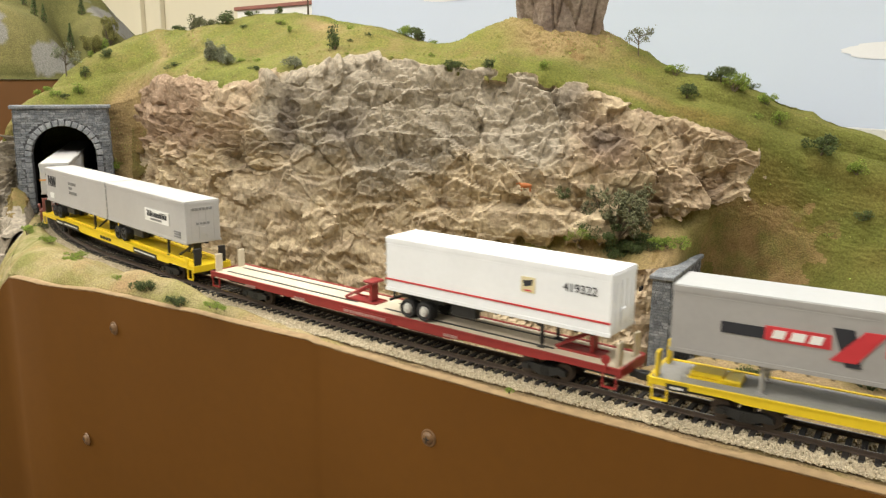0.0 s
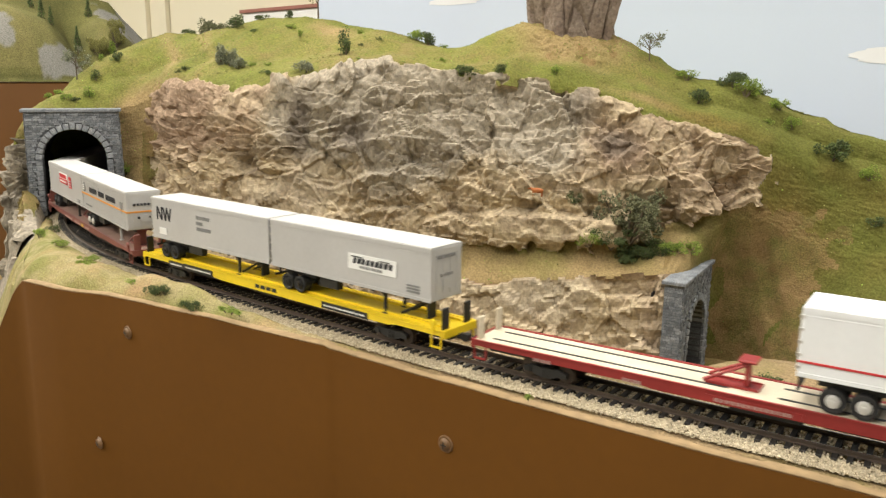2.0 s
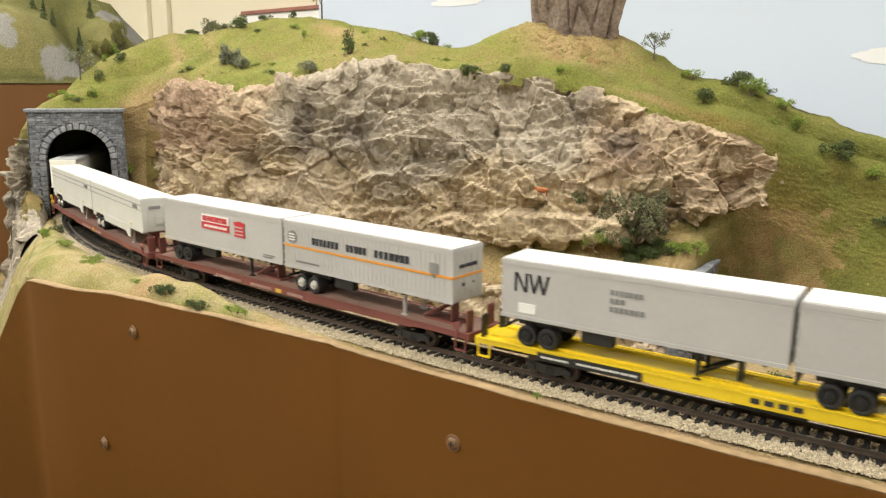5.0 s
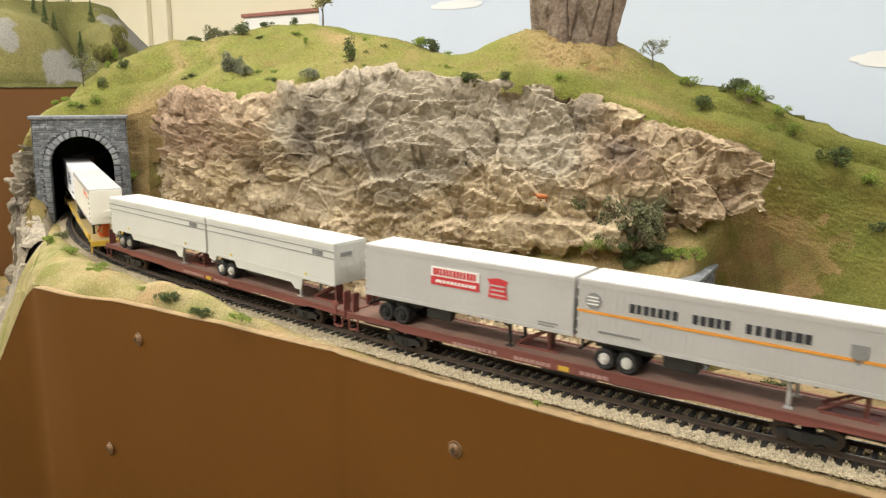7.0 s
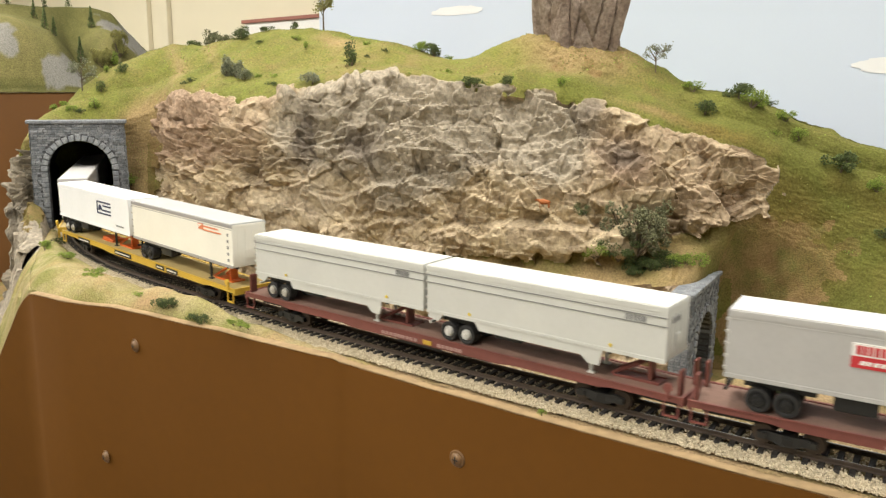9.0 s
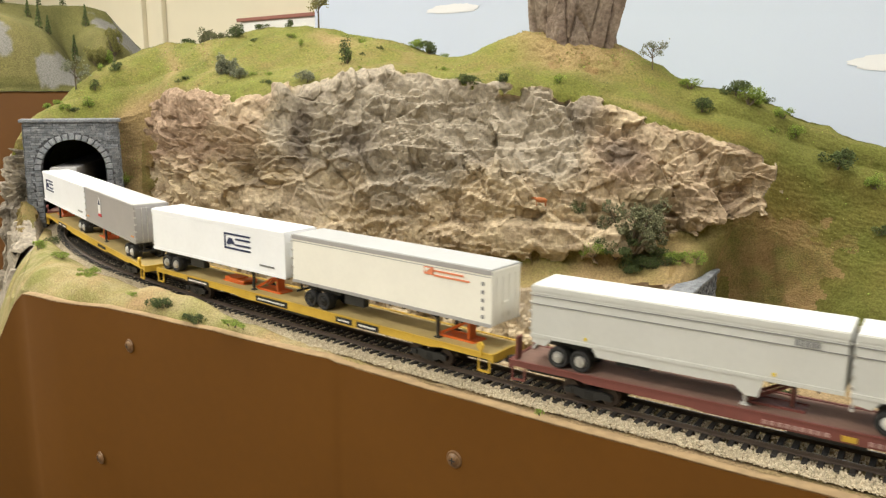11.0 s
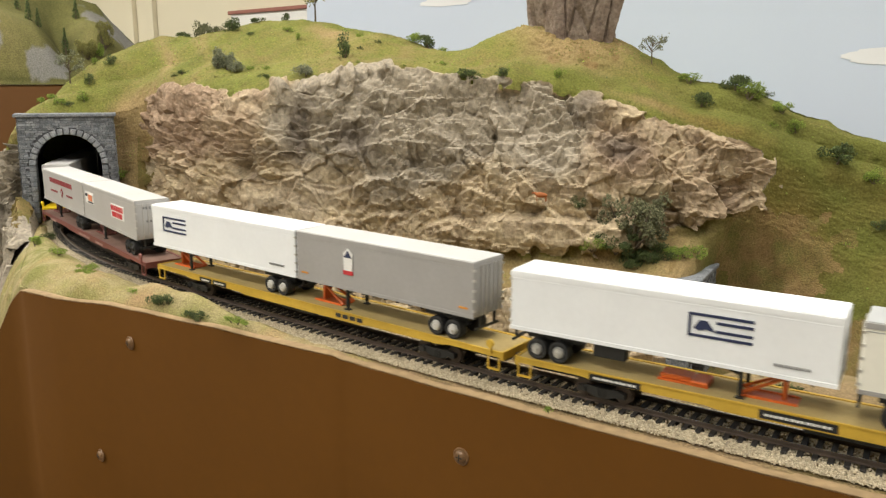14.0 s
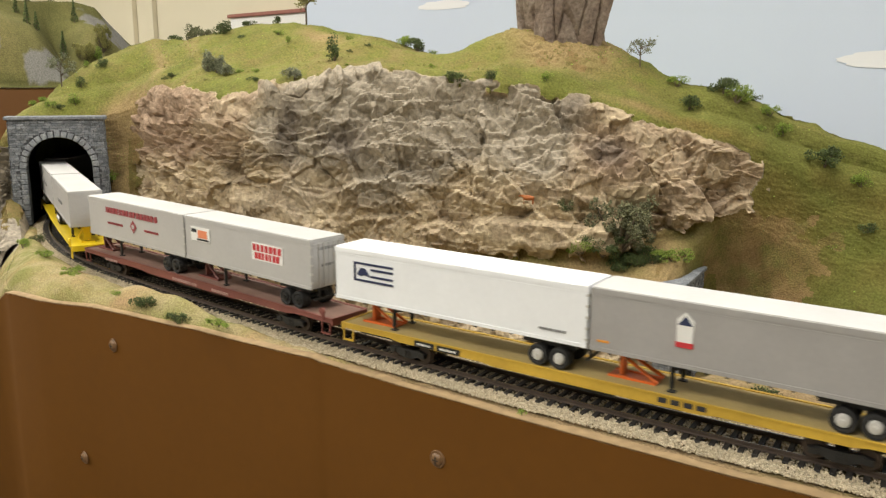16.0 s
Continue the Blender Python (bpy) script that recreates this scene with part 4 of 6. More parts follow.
def trailer(label, body_m, roof_m, length, marks=None, zr=.0612, zb=.0298, hub=HUB, flip=False, skirt=False, corrugated=False, trim=None, width=.0272, leg_m=BLACK):
    w = thing("semi_trailer", label, "semi-trailer", "trailers on the train")
    hl, hw = length / 2, width / 2
    rng = random.Random(int(length * 1e5) + len(label))
    trim = trim or body_m
    bm = bmesh.new()
    box(bm, -hl, hl, -hw, hw, zb, zr - .0009, bevel=.0008, seg=2)
    part("body", bm, body_m, w)
    bm = bmesh.new()
    box(bm, -hl + .0002, hl - .0002, -hw + .0001, hw - .0001, zr - .0012, zr, bevel=.0007, seg=2)
    part("roof", bm, roof_m, w)
    for sgn in (-1, 1):
        y = sgn * (hw + .0001)
        bm = bmesh.new()
        box(bm, -hl - .0001, hl + .0001, y - .00025, y + .00025, zr - .0032, zr - .0007)
        box(bm, -hl, hl, y - .0001, y + .0001, zr - .0046, zr - .0042)
        part("top_rail", bm, trim, w)
        bm = bmesh.new()
        box(bm, -hl - .0001, hl + .0001, y - .00032, y + .00032, zb - .0002, zb + .0017)
        for k in range(int(length / .0045)):
            x = -hl + .003 + k * .0045
            box(bm, x - .0003, x + .0003, y - .00045, y + .00045, zb + .0005, zb + .0010)
        part("bottom_rail", bm, trim, w)
        if corrugated:
            rib = mesh_ob("rib", boxes((-.00012, .00012, y - .00012, y + .00012, zb + .0018, zr - .0034)), body_m)
            for k in range(1, int(length / .0035)):
                ob = new("rib", rib)
                ob.parent = w
                ob.location = (-hl + k * .0035, 0, 0)
    # rear doors with lock rods and hinges
    for sgn in (-1, 1):
        bm = bmesh.new()
        y0, y1 = sorted((sgn * .0003, sgn * (hw - .0012)))
        box(bm, -hl - .0004, -hl + .001, y0, y1, zb + .002, zr - .003, bevel=.0001)
        d = part("rear_door", bm, body_m, w)
        bm = bmesh.new()
        tube(bm, (-hl - .0008, sgn * .004, zb + .001), (-hl - .0008, sgn * .004, zr - .0025), .00035, n=6)
        tube(bm, (-hl - .0008, sgn * .008, zb + .001), (-hl - .0008, sgn * .008, zr - .0025), .00035, n=6)
        part("lock_rod", bm, HUB, d)
        bm = bmesh.new()
        for k in range(5):
            z = zb + .004 + k * (zr - zb - .009) / 4
            box(bm, -hl - .0007, -hl + .001, sgn * (hw - .0004) - .0007, sgn * (hw - .0004) + .0007, z - .0006, z + .0006)
        part("hinge_strip", bm, HUB, d)
    # front wall
    bm = bmesh.new()
    for y in (-.009, -.003, .003, .009):
        box(bm, hl - .0002, hl + .0003, y - .0004, y + .0004, zb + .003, zr - .005)
    box(bm, hl - .001, hl + .0006, -.0035, .0035, zb + .006, zb + .012)
    part("nose_panel", bm, body_m, w)
    # chassis and running gear
    bm = bmesh.new()
    for y in (-.006, .006):
        box(bm, -hl + .004, hl - .006, y - .0009, y + .0009, zb - .0026, zb + .0002)
    for k in range(14):
        x = -hl + .01 + k * (length - .02) / 13
        box(bm, x - .0005, x + .0005, -hw + .001, hw - .001, zb - .0016, zb + .0001)
    box(bm, -hl + .008, -hl + .038, -.008, .008, zb - .0045, zb - .0008)
    part("chassis", bm, BLACK, w)
    rad = .0056
    axle = hl - .021
    for ax in (-axle - .006, -axle + .006):
        bm = bmesh.new()
        tube(bm, (ax, -.012, DECK + rad), (ax, .012, DECK + rad), .0011, n=8)
        part("axle", bm, BLACK, w)
        for sgn in (-1, 1):
            wh = part("wheel", wheel_mesh(rad, sgn), TYRE, w)
            wh.location = (ax, sgn * .0098, DECK + rad)
            bm = bmesh.new()
            tube(bm, (0, sgn * .0022, 0), (0, sgn * .0036, 0), rad * .56, rad * .44, 16)
            tube(bm, (0, sgn * .0034, 0), (0, sgn * .0044, 0), rad * .22, rad * .16, 10)
            part("rim", bm, hub, wh)
    for sgn in (-1, 1):
        bm = bmesh.new()
        x = hl - .040
        tube(bm, (x, sgn * .0085, zb), (x, sgn * .0085, DECK + .0022), .0011, n=8)
        tube(bm, (x, sgn * .0085, DECK + .0022), (x, sgn * .0085, DECK + .0004), .0008, n=8)
        box(bm, x - .002, x + .002, sgn * .0085 - .0014, sgn * .0085 + .0014, DECK, DECK + .0007)
        tube(bm, (x, sgn * .0085, zb - .004), (x - .011, sgn * .006, zb - .0005), .0006, n=6)
        part("landing_leg", bm, leg_m, w)
    bm = bmesh.new()
    box(bm, -hl + .045, -hl + .062, -hw + .002, -hw + .007, zb - .0075, zb - .0005, bevel=.0006)
    part("tool_box" if not skirt else "side_box", bm, BLACK, w)
    bm = bmesh.new()
    box(bm, -hl, -hl + .0012, -.011, .011, zb - .0075, zb - .0062)
    for y in (-.007, .007):
        box(bm, -hl, -hl + .0012, y - .0006, y + .0006, zb - .0065, zb)
    part("rear_bumper", bm, BLACK if not skirt else body_m, w)
    if skirt:
        for sgn in (-1, 1):
            bm = bmesh.new()
            y = sgn * (hw - .0006)
            prism(bm, [(-hl + .033, zb), (-hl + .036, zb - .0048), (hl - .044, zb - .0048), (hl - .040, zb - .0085), (hl - .034, zb - .0085), (hl - .032, zb)], y - .0005, y + .0005)
            prism(bm, [(-hl + .001, zb), (-hl + .001, zb - .003), (-hl + .008, zb - .0044), (-hl + .012, zb)], y - .0005, y + .0005)
            part("side_skirt", bm, body_m, w)
    if flip:
        turn = Matrix.Rotation(math.pi, 4, "Z")
        for o in w.children:
            o.matrix_basis = turn @ o.matrix_basis
    if marks:
        marks(w, hl, -hw - .00035, zb, zr, rng)
    return w


def wheel_mesh(rad, sgn):
    """A dual tyre with rounded shoulders and a dished face."""
    bm = bmesh.new()
    prof = [(.55, .0022), (.72, .0030), (.93, .0030), (1.0, .0022), (1.0, -.0002), (.94, -.0006), (1.0, -.001), (1.0, -.0036), (.9, -.0042), (.5, -.0042)]
    n = 20
    rings = [[bm.verts.new((rad * r * math.cos(2 * math.pi * k / n), sgn * y, rad * r * math.sin(2 * math.pi * k / n))) for k in range(n)] for r, y in prof]
    for a, b in zip(rings, rings[1:]):
        for k in range(n):
            bm.faces.new((a[k], a[(k + 1) % n], b[(k + 1) % n], b[k]))
    bm.faces.new(rings[0])
    bm.faces.new(rings[-1])
    bmesh.ops.recalc_face_normals(bm, faces=bm.faces)
    return bm


def hitch(parent, x, m, up=True, face=1, base_m=None):
    h = part("hitch", boxes((x - .012, x + .012, -.0048, .0048, DECK, DECK + .0005), (x - .012, x + .012, -.0056, -.0044, DECK, DECK + .0011), (x - .012, x + .012, .0044, .0056, DECK, DECK + .0011)), base_m or m, parent)
    bm = bmesh.new()
    if up:
        box(bm, x + face * .006 - .0009, x + face * .006 + .0009, -.003, .003, DECK + .001, DECK + .0125)
        for y in (-.005, .005):
            tube(bm, (x + face * .006, y * .6, DECK + .0115), (x - face * .013, y, DECK + .0012), .0009, n=6)
        box(bm, x + face * .006 - .0042, x + face * .006 + .0042, -.0055, .0055, DECK + .0126, DECK + .0140, bevel=.0005)
        part("hitch_stand", bm, m, h)
    else:
        box(bm, x - .011, x + .004, -.005, .005, DECK + .001, DECK + .0035, bevel=.0005)
        box(bm, x + .004, x + .012, -.0065, .0065, DECK + .001, DECK + .0028, bevel=.0005)
        part("folded_hitch_head", bm, m, h)
    return h


def flat_car(label, side_m, deck_m, hitches, half=.1545, patches=(), hitch_m=None, low=False, rails=False, stakes=False, bulk=True, guide=False):
    """hitches: (x, up, way it faces). patches: (x0, x1, z0, z1, material) on the near sill."""
    c = thing("flat_car", label, "flat car", "flat cars of the train")
    hw = .0148
    bm = bmesh.new()
    box(bm, -half, half, -hw + .0009, hw - .0009, DECK - .0016, DECK, bevel=.0002)
    part("deck", bm, deck_m, c)
    if rails:
        for y in (-.0068, .0068):
            for x0, x1 in ((-half + .008, -.022), (.0, .115)):
                part("deck_channel", boxes((x0, x1, y - .0009, y + .0009, DECK, DECK + .0002)), BLACK, c, "dark groove along the deck")
    if guide:
        for y in (-.0085, .0085):
            part("guide_rail", boxes((-half + .006, half - .006, y - .0006, y + .0006, DECK, DECK + .0013)), side_m, c)
    for sgn in (-1, 1):
        bm = bmesh.new()
        y0, y1 = sorted((sgn * (hw - .001), sgn * hw))
        out = [(-half, DECK + .0004), (half, DECK + .0004), (half, DECK - .0028), (half - .035, DECK - .003), (half - .042, DECK - .0042), (.062, DECK - .0044), (.054, DECK - .0055), (-.054, DECK - .0055), (-.062, DECK - .0044), (-half + .042, DECK - .0042), (-half + .035, DECK - .003), (-half, DECK - .0028)]
        prism(bm, out[::-1], y0, y1)
        bmesh.ops.recalc_face_normals(bm, faces=bm.faces)
        box(bm, -half, half, *sorted((sgn * (hw - .0002), sgn * (hw + .0006))), DECK - .0002, DECK + .0005)
        sill = part("side_sill", bm, side_m, c)
        if stakes:
            bm = bmesh.new()
            for k in range(15):
                x = -half + .014 + k * (2 * half - .028) / 14
                box(bm, x - .0012, x + .0012, *sorted((sgn * (hw - .0002), sgn * (hw + .0011))), DECK - .003, DECK - .0006)
            part("pocket_strip", bm, side_m, sill)
    part("centre_sill", boxes((-half + .004, half - .004, -.0035, .0035, DECK - .0085, DECK - .0016)), BLACK, c)
    bm = bmesh.new()
    for k in range(9):
        x = -.085 + k * .021
        box(bm, x - .0006, x + .0006, -hw + .001, hw - .001, DECK - .005, DECK - .0016)
    box(bm, -.02, .012, -.012, -.006, DECK - .0085, DECK - .0035, bevel=.0006)
    tube(bm, (.02, -.009, DECK - .006), (.045, -.009, DECK - .006), .0022, n=10)
    part("underframe", bm, BLACK, c)
    for e in (-1, 1):
        bm = bmesh.new()
        x0, x1 = sorted((e * half, e * (half + .0012)))
        box(bm, x0, x1, -hw, hw, DECK - .0042, DECK + .0005)
        part("end_sill", bm, side_m, c)
        for sgn in (-1, 1):
            bm = bmesh.new()
            xx = e * (half - .0045)
            for dx in (-.0035, .0035):
                box(bm, xx + dx - .0004, xx + dx + .0004, *sorted((sgn * (hw - .0006), sgn * (hw + .0004))), DECK - .0098, DECK - .003)
            box(bm, xx - .0039, xx + .0039, *sorted((sgn * (hw - .0006), sgn * (hw + .0006))), DECK - .0102, DECK - .0092)
            part("corner_step", bm, side_m, c)
        bm = bmesh.new()
        x0, x1 = sorted((e * half, e * (half + .0055)))
        box(bm, x0, x1, -.0016, .0016, DECK - .0068, DECK - .0036)
        x0, x1 = sorted((e * (half + .004), e * (half + .0082)))
        box(bm, x0, x1, -.0024, .0018, DECK - .0072, DECK - .0030, bevel=.0004)
        part("coupler", bm, BLACK, c)
        if bulk:
            bm = bmesh.new()
            for sgn in (-1, 1):
                box(bm, e * (half - .002) - .0007, e * (half - .002) + .0007, sgn * .0098 - .0028, sgn * .0098 + .0028, DECK, DECK + .0125, bevel=.0003)
            part("bridge_plate", bm, side_m if bulk is True else bulk, c, "raised bridge plate")
        if e < 0:
            continue
        bm = bmesh.new()
        tube(bm, (e * (half - .006), -hw - .0008, DECK - .001), (e * (half - .006), -hw - .0008, DECK + .0065), .0009, n=8)
        tube(bm, (e * (half - .006), -hw - .0008, DECK + .0045), (e * (half - .006), -hw - .0022, DECK + .0045), .0022, n=12)
        part("hand_brake", bm, side_m, c)
    for x, up, face in hitches:
        hitch(c, x, hitch_m or side_m, up, face, side_m if hitch_m is BLACK else None)
    for x0, x1, z0, z1, m in patches:
        bm = bmesh.new()
        y = -hw - .0001
        plate(bm, x0, x1, DECK + z0, DECK + z1, y, .00035)
        p = part("reporting_panel", bm, m, c)
        if m is BLACK or m is INK:
            bm = bmesh.new()
            bars(bm, x0 + .002, x1 - .002, DECK + (z0 + z1) / 2 - .00055, DECK + (z0 + z1) / 2 + .00055, max(4, int((x1 - x0) / .0024)), y - .0003, random.Random(3))
            part("lettering", bm, DECAL_W, p)["kind"] = "stuff"
    for e in (-1, 1):
        b = new("bogie")
        b.parent = c
        b.location = (e * TRUCK, 0, 0)
        for sgn in (-1, 1):
            bm = bmesh.new()
            y0, y1 = sorted((sgn * .0098, sgn * .0118))
            prism(bm, [(-.0125, .0058), (-.0085, .0072), (-.003, .0066), (.003, .0066), (.0085, .0072), (.0125, .0058), (.0125, .0034), (.008, .0034), (.003, .0014), (-.003, .0014), (-.008, .0034), (-.0125, .0034)], y0, y1)
            bmesh.ops.recalc_face_normals(bm, faces=bm.faces)
            for x in (-.0105, .0105):
                box(bm, x - .002, x + .002, *sorted((sgn * .0098, sgn * .0126)), .0034, .0062)
            for x in (-.0016, .0, .0016):
                tube(bm, (x, sgn * .0115, .0022), (x, sgn * .0115, .0058), .0008, n=6)
            part("side_frame", bm, BLACK, b)
        part("bolster", boxes((-.003, .003, -.011, .011, .0035, .0068)), BLACK, b)
        for x in (-.0105, .0105):
            bm = bmesh.new()
            for sgn in (-1, 1):
                tube(bm, (0, sgn * .0068, 0), (0, sgn * .0074, 0), .0053, n=16)
                tube(bm, (0, sgn * .0074, 0), (0, sgn * .0092, 0), .0047, n=16)
            tube(bm, (0, -.011, 0), (0, .011, 0), .001, n=8)
            for k in range(3):
                a = k * 2.094
                box(bm, .003 * math.cos(a) - .0005, .003 * math.cos(a) + .0005, -.0094, -.0092, .003 * math.sin(a) - .0005, .003 * math.sin(a) + .0005)
            ws = part("wheelset", bm, RAIL_SIDE, b)
            ws.location = (x, 0, .0047)
    return c


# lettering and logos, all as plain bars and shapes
def L(w, name, m, fn):
    bm = bmesh.new()
    fn(bm)
    ob = part(name, bm, m, w)
    if name.split("_")[-1] in ("lettering", "mark", "script", "strokes", "line"):
        ob["kind"] = "stuff"
    return ob


def m_mail(w, hl, y, zb, zr, rng):
    L(w, "red_stripe", INK_RED, lambda b: plate(b, -hl, hl, zb + .0062, zb + .0071, y))
    L(w, "square_decal", DECAL_C, lambda b: plate(b, hl - .050, hl - .042, zb + .0145, zb + .0225, y))
    L(w, "decal_mark", INK, lambda b: prism(b, [(hl - .049, zb + .0205), (hl - .043, zb + .0215), (hl - .044, zb + .0185), (hl - .048, zb + .0175)], y - .0004, y))
    L(w, "decal_red_bar", INK_RED, lambda b: plate(b, hl - .048, hl - .044, zb + .0152, zb + .0160, y, .0004))
    cu = bpy.data.curves.new("number", "FONT")
    cu.body, cu.size, cu.extrude = "419322", .0062, .0001
    cu.materials.append(INK)
    ob = new("number", cu)
    ob.parent = w
    ob.matrix_basis = Matrix.Translation((hl - .0260, y - .0001, zb + .0190)) @ Matrix.Rotation(math.pi / 2, 4, "X")


def m_ship(w, hl, y, zb, zr, rng):
    L(w, "black_band", INK, lambda b: plate(b, -hl + .022, -hl + .040, zb + .0125, zb + .0175, y))
    L(w, "red_band", INK_RED, lambda b: plate(b, -hl + .040, -hl + .066, zb + .0122, zb + .0185, y))
    L(w, "white_lettering", DECAL_W, lambda b: bars(b, -hl + .042, -hl + .064, zb + .0135, zb + .0172, 3, y - .0003, rng, .3))
    L(w, "black_emblem", INK, lambda b: prism(b, [(-hl + .066, zb + .022), (-hl + .074, zb + .022), (-hl + .078, zb + .006), (-hl + .072, zb + .006)], y - .0003, y))
    L(w, "red_emblem", INK_RED, lambda b: prism(b, [(-hl + .078, zb + .022), (-hl + .086, zb + .022), (-hl + .076, zb + .008), (-hl + .066, zb + .008)], y - .0005, y))
    L(w, "red_band", INK_RED, lambda b: plate(b, -hl + .086, -hl + .112, zb + .0122, zb + .0185, y))
    L(w, "white_lettering", DECAL_W, lambda b: bars(b, -hl + .088, -hl + .110, zb + .0135, zb + .0172, 4, y - .0003, rng, .3))


def m_strokes(w, hl, y, zb, zr, rng):
    def strokes(b):
        x = -hl + .0085
        for dx, sl in ((0, 0), (.0031, -.5), (.0062, 0), (.0094, -.26), (.0120, .26), (.0146, -.26), (.0172, .26)):
            vs = box(b, x + dx - .0006, x + dx + .0006, y - .0002, y + .0003, zb + .0145, zb + .0245)
            for v in vs:
                v.co.x += sl * (v.co.z - zb - .0195)
    L(w, "black_strokes", INK, strokes)
    for k in range(3):
        L(w, "lettering", INK_GREY, lambda b: bars(b, -hl + .060, -hl + .060 + (.017, .008, .018)[k], zb + .0205 - k * .0042, zb + .0230 - k * .0042, (7, 3, 7)[k], y, rng))
    L(w, "white_plate", DECAL_W, lambda b: plate(b, -hl + .0105, -hl + .0205, zb + .0035, zb + .0085, y))


def m_banner(w, hl, y, zb, zr, rng):
    L(w, "white_banner", DECAL_W, lambda b: plate(b, hl - .066, hl - .026, zb + .0100, zb + .0195, y))
    L(w, "lettering", INK, lambda b: bars(b, hl - .062, hl - .029, zb + .0138, zb + .0172, 9, y - .0003, rng, .25))
    L(w, "long_stroke", INK, lambda b: plate(b, hl - .063, hl - .053, zb + .0176, zb + .0182, y - .0003))
    L(w, "long_stroke", INK, lambda b: plate(b, hl - .040, hl - .031, zb + .0176, zb + .0182, y - .0003))
    L(w, "lettering", INK_GREY, lambda b: bars(b, hl - .056, hl - .037, zb + .0112, zb + .0128, 8, y - .0003, rng))
    for k in range(3):
        L(w, "data_line", INK_GREY, lambda b: plate(b, hl - .018, hl - .0085, zb + .0035 + k * .0018, zb + .0046 + k * .0018, y))
    nose_bars(w, hl, zb, zr, INK_GREY, rng)


def nose_bars(w, hl, zb, zr, m, rng, z=.024):
    bm = bmesh.new()
    for k in range(6):
        y0 = -.0085 + k * .0028
        box(bm, hl - .0002, hl + .0005, y0, y0 + .002, zb + z, zb + z + .002)
        if k < 4:
            box(bm, hl - .0002, hl + .0005, y0 + .003, y0 + .005, zb + z - .0105, zb + z - .0088)
    part("lettering", bm, m, w)["kind"] = "stuff"


def m_island(w, hl, y, zb, zr, rng):
    L(w, "white_decal", DECAL_W, lambda b: plate(b, -.020, .0125, zb + .0190, zb + .0245, y))
    L(w, "red_lettering", INK_RED, lambda b: bars(b, -.0185, .011, zb + .0198, zb + .0236, 13, y - .0003, rng))
    L(w, "red_panel", INK_RED, lambda b: plate(b, -.020, .0125, zb + .0140, zb + .0190, y - .00005))
    L(w, "white_script", DECAL_W, lambda b: bars(b, -.0170, .0105, zb + .0155, zb + .0172, 11, y - .0003, rng, .4))
    L(w, "red_emblem", INK_RED, lambda b: prism(b, [(.0185, zb + .0125), (.0305, zb + .0125), (.0295, zb + .0200), (.0310, zb + .0225), (.0245, zb + .0238), (.0178, zb + .0225), (.0195, zb + .0200)], y - .0002, y))
    L(w, "emblem_inlay", SILVER_P, lambda b: [plate(b, .0200, .0290, zb + .0140 + k * .0025, zb + .0148 + k * .0025, y - .0002) for k in range(3)])
    for k in range(2):
        L(w, "data_line", INK_GREY, lambda b: plate(b, hl - .020, hl - .0085 - k * .002, zb + .0040 - k * .0015, zb + .0047 - k * .0015, y))


def disc(b, cx, cz, r, y, d=.0003, n=18):
    prism(b, [(cx + r * math.cos(2 * math.pi * k / n), cz + r * math.sin(2 * math.pi * k / n)) for k in range(n)], y - d, y + .0003)


def m_fruit(w, hl, y, zb, zr, rng):
    L(w, "orange_stripe", INK_ORANGE, lambda b: plate(b, -hl, hl, zb + .0140, zb + .0153, y))
    L(w, "lettering", INK, lambda b: [bars(b, x0, x1, zb + .0178, zb + .0222, n, y, rng) for x0, x1, n in ((-.044, -.019, 7), (-.013, .005, 5), (.011, .040, 7))])
    L(w, "round_emblem", INK_GREY, lambda b: disc(b, -hl + .0085, zb + .0205, .0042, y))
    L(w, "emblem_inlay", DECAL_W, lambda b: [plate(b, -hl + .0055, -hl + .0115, zb + .0185 + k * .0018, zb + .0192 + k * .0018, y - .0003) for k in range(3)])
    L(w, "shield_emblem", INK_GREY, lambda b: prism(b, [(hl - .017, zb + .0165), (hl - .0135, zb + .0125), (hl - .010, zb + .0165), (hl - .010, zb + .0215), (hl - .017, zb + .0215)], y - .0002, y))
    L(w, "data_line", INK_GREY, lambda b: bars(b, -hl + .012, -hl + .034, zb + .0045, zb + .0055, 14, y, rng))
    bm = bmesh.new()
    box(bm, hl - .0002, hl + .00045, -.0134, .0134, zb + .0140, zb + .0153)
    part("orange_stripe", bm, INK_ORANGE, w)
    nose_bars(w, hl, zb, zr, INK, rng, .0195)


def m_stripe_top(w, hl, y, zb, zr, rng):
    L(w, "grey_line", INK_GREY, lambda b: plate(b, -hl, hl, zr - .0058, zr - .0054, y))
    L(w, "grey_line", INK_GREY, lambda b: plate(b, -hl, hl, zr - .0100, zr - .0097, y))
    L(w, "name_plate", INK_GREY, lambda b: bars(b, hl - .021, hl - .0105, zr - .0092, zr - .0064, 5, y, rng))
    for x in (-hl + .03, hl - .028):
        L(w, "yellow_reflector", YELLOW, lambda b: plate(b, x - .0006, x + .0006, zb + .0028, zb + .0042, y, .0005))
    bm = bmesh.new()
    box(bm, hl - .0002, hl + .0005, -.008, .001, zr - .0092, zr - .0066)
    part("name_plate", bm, INK_GREY, w)


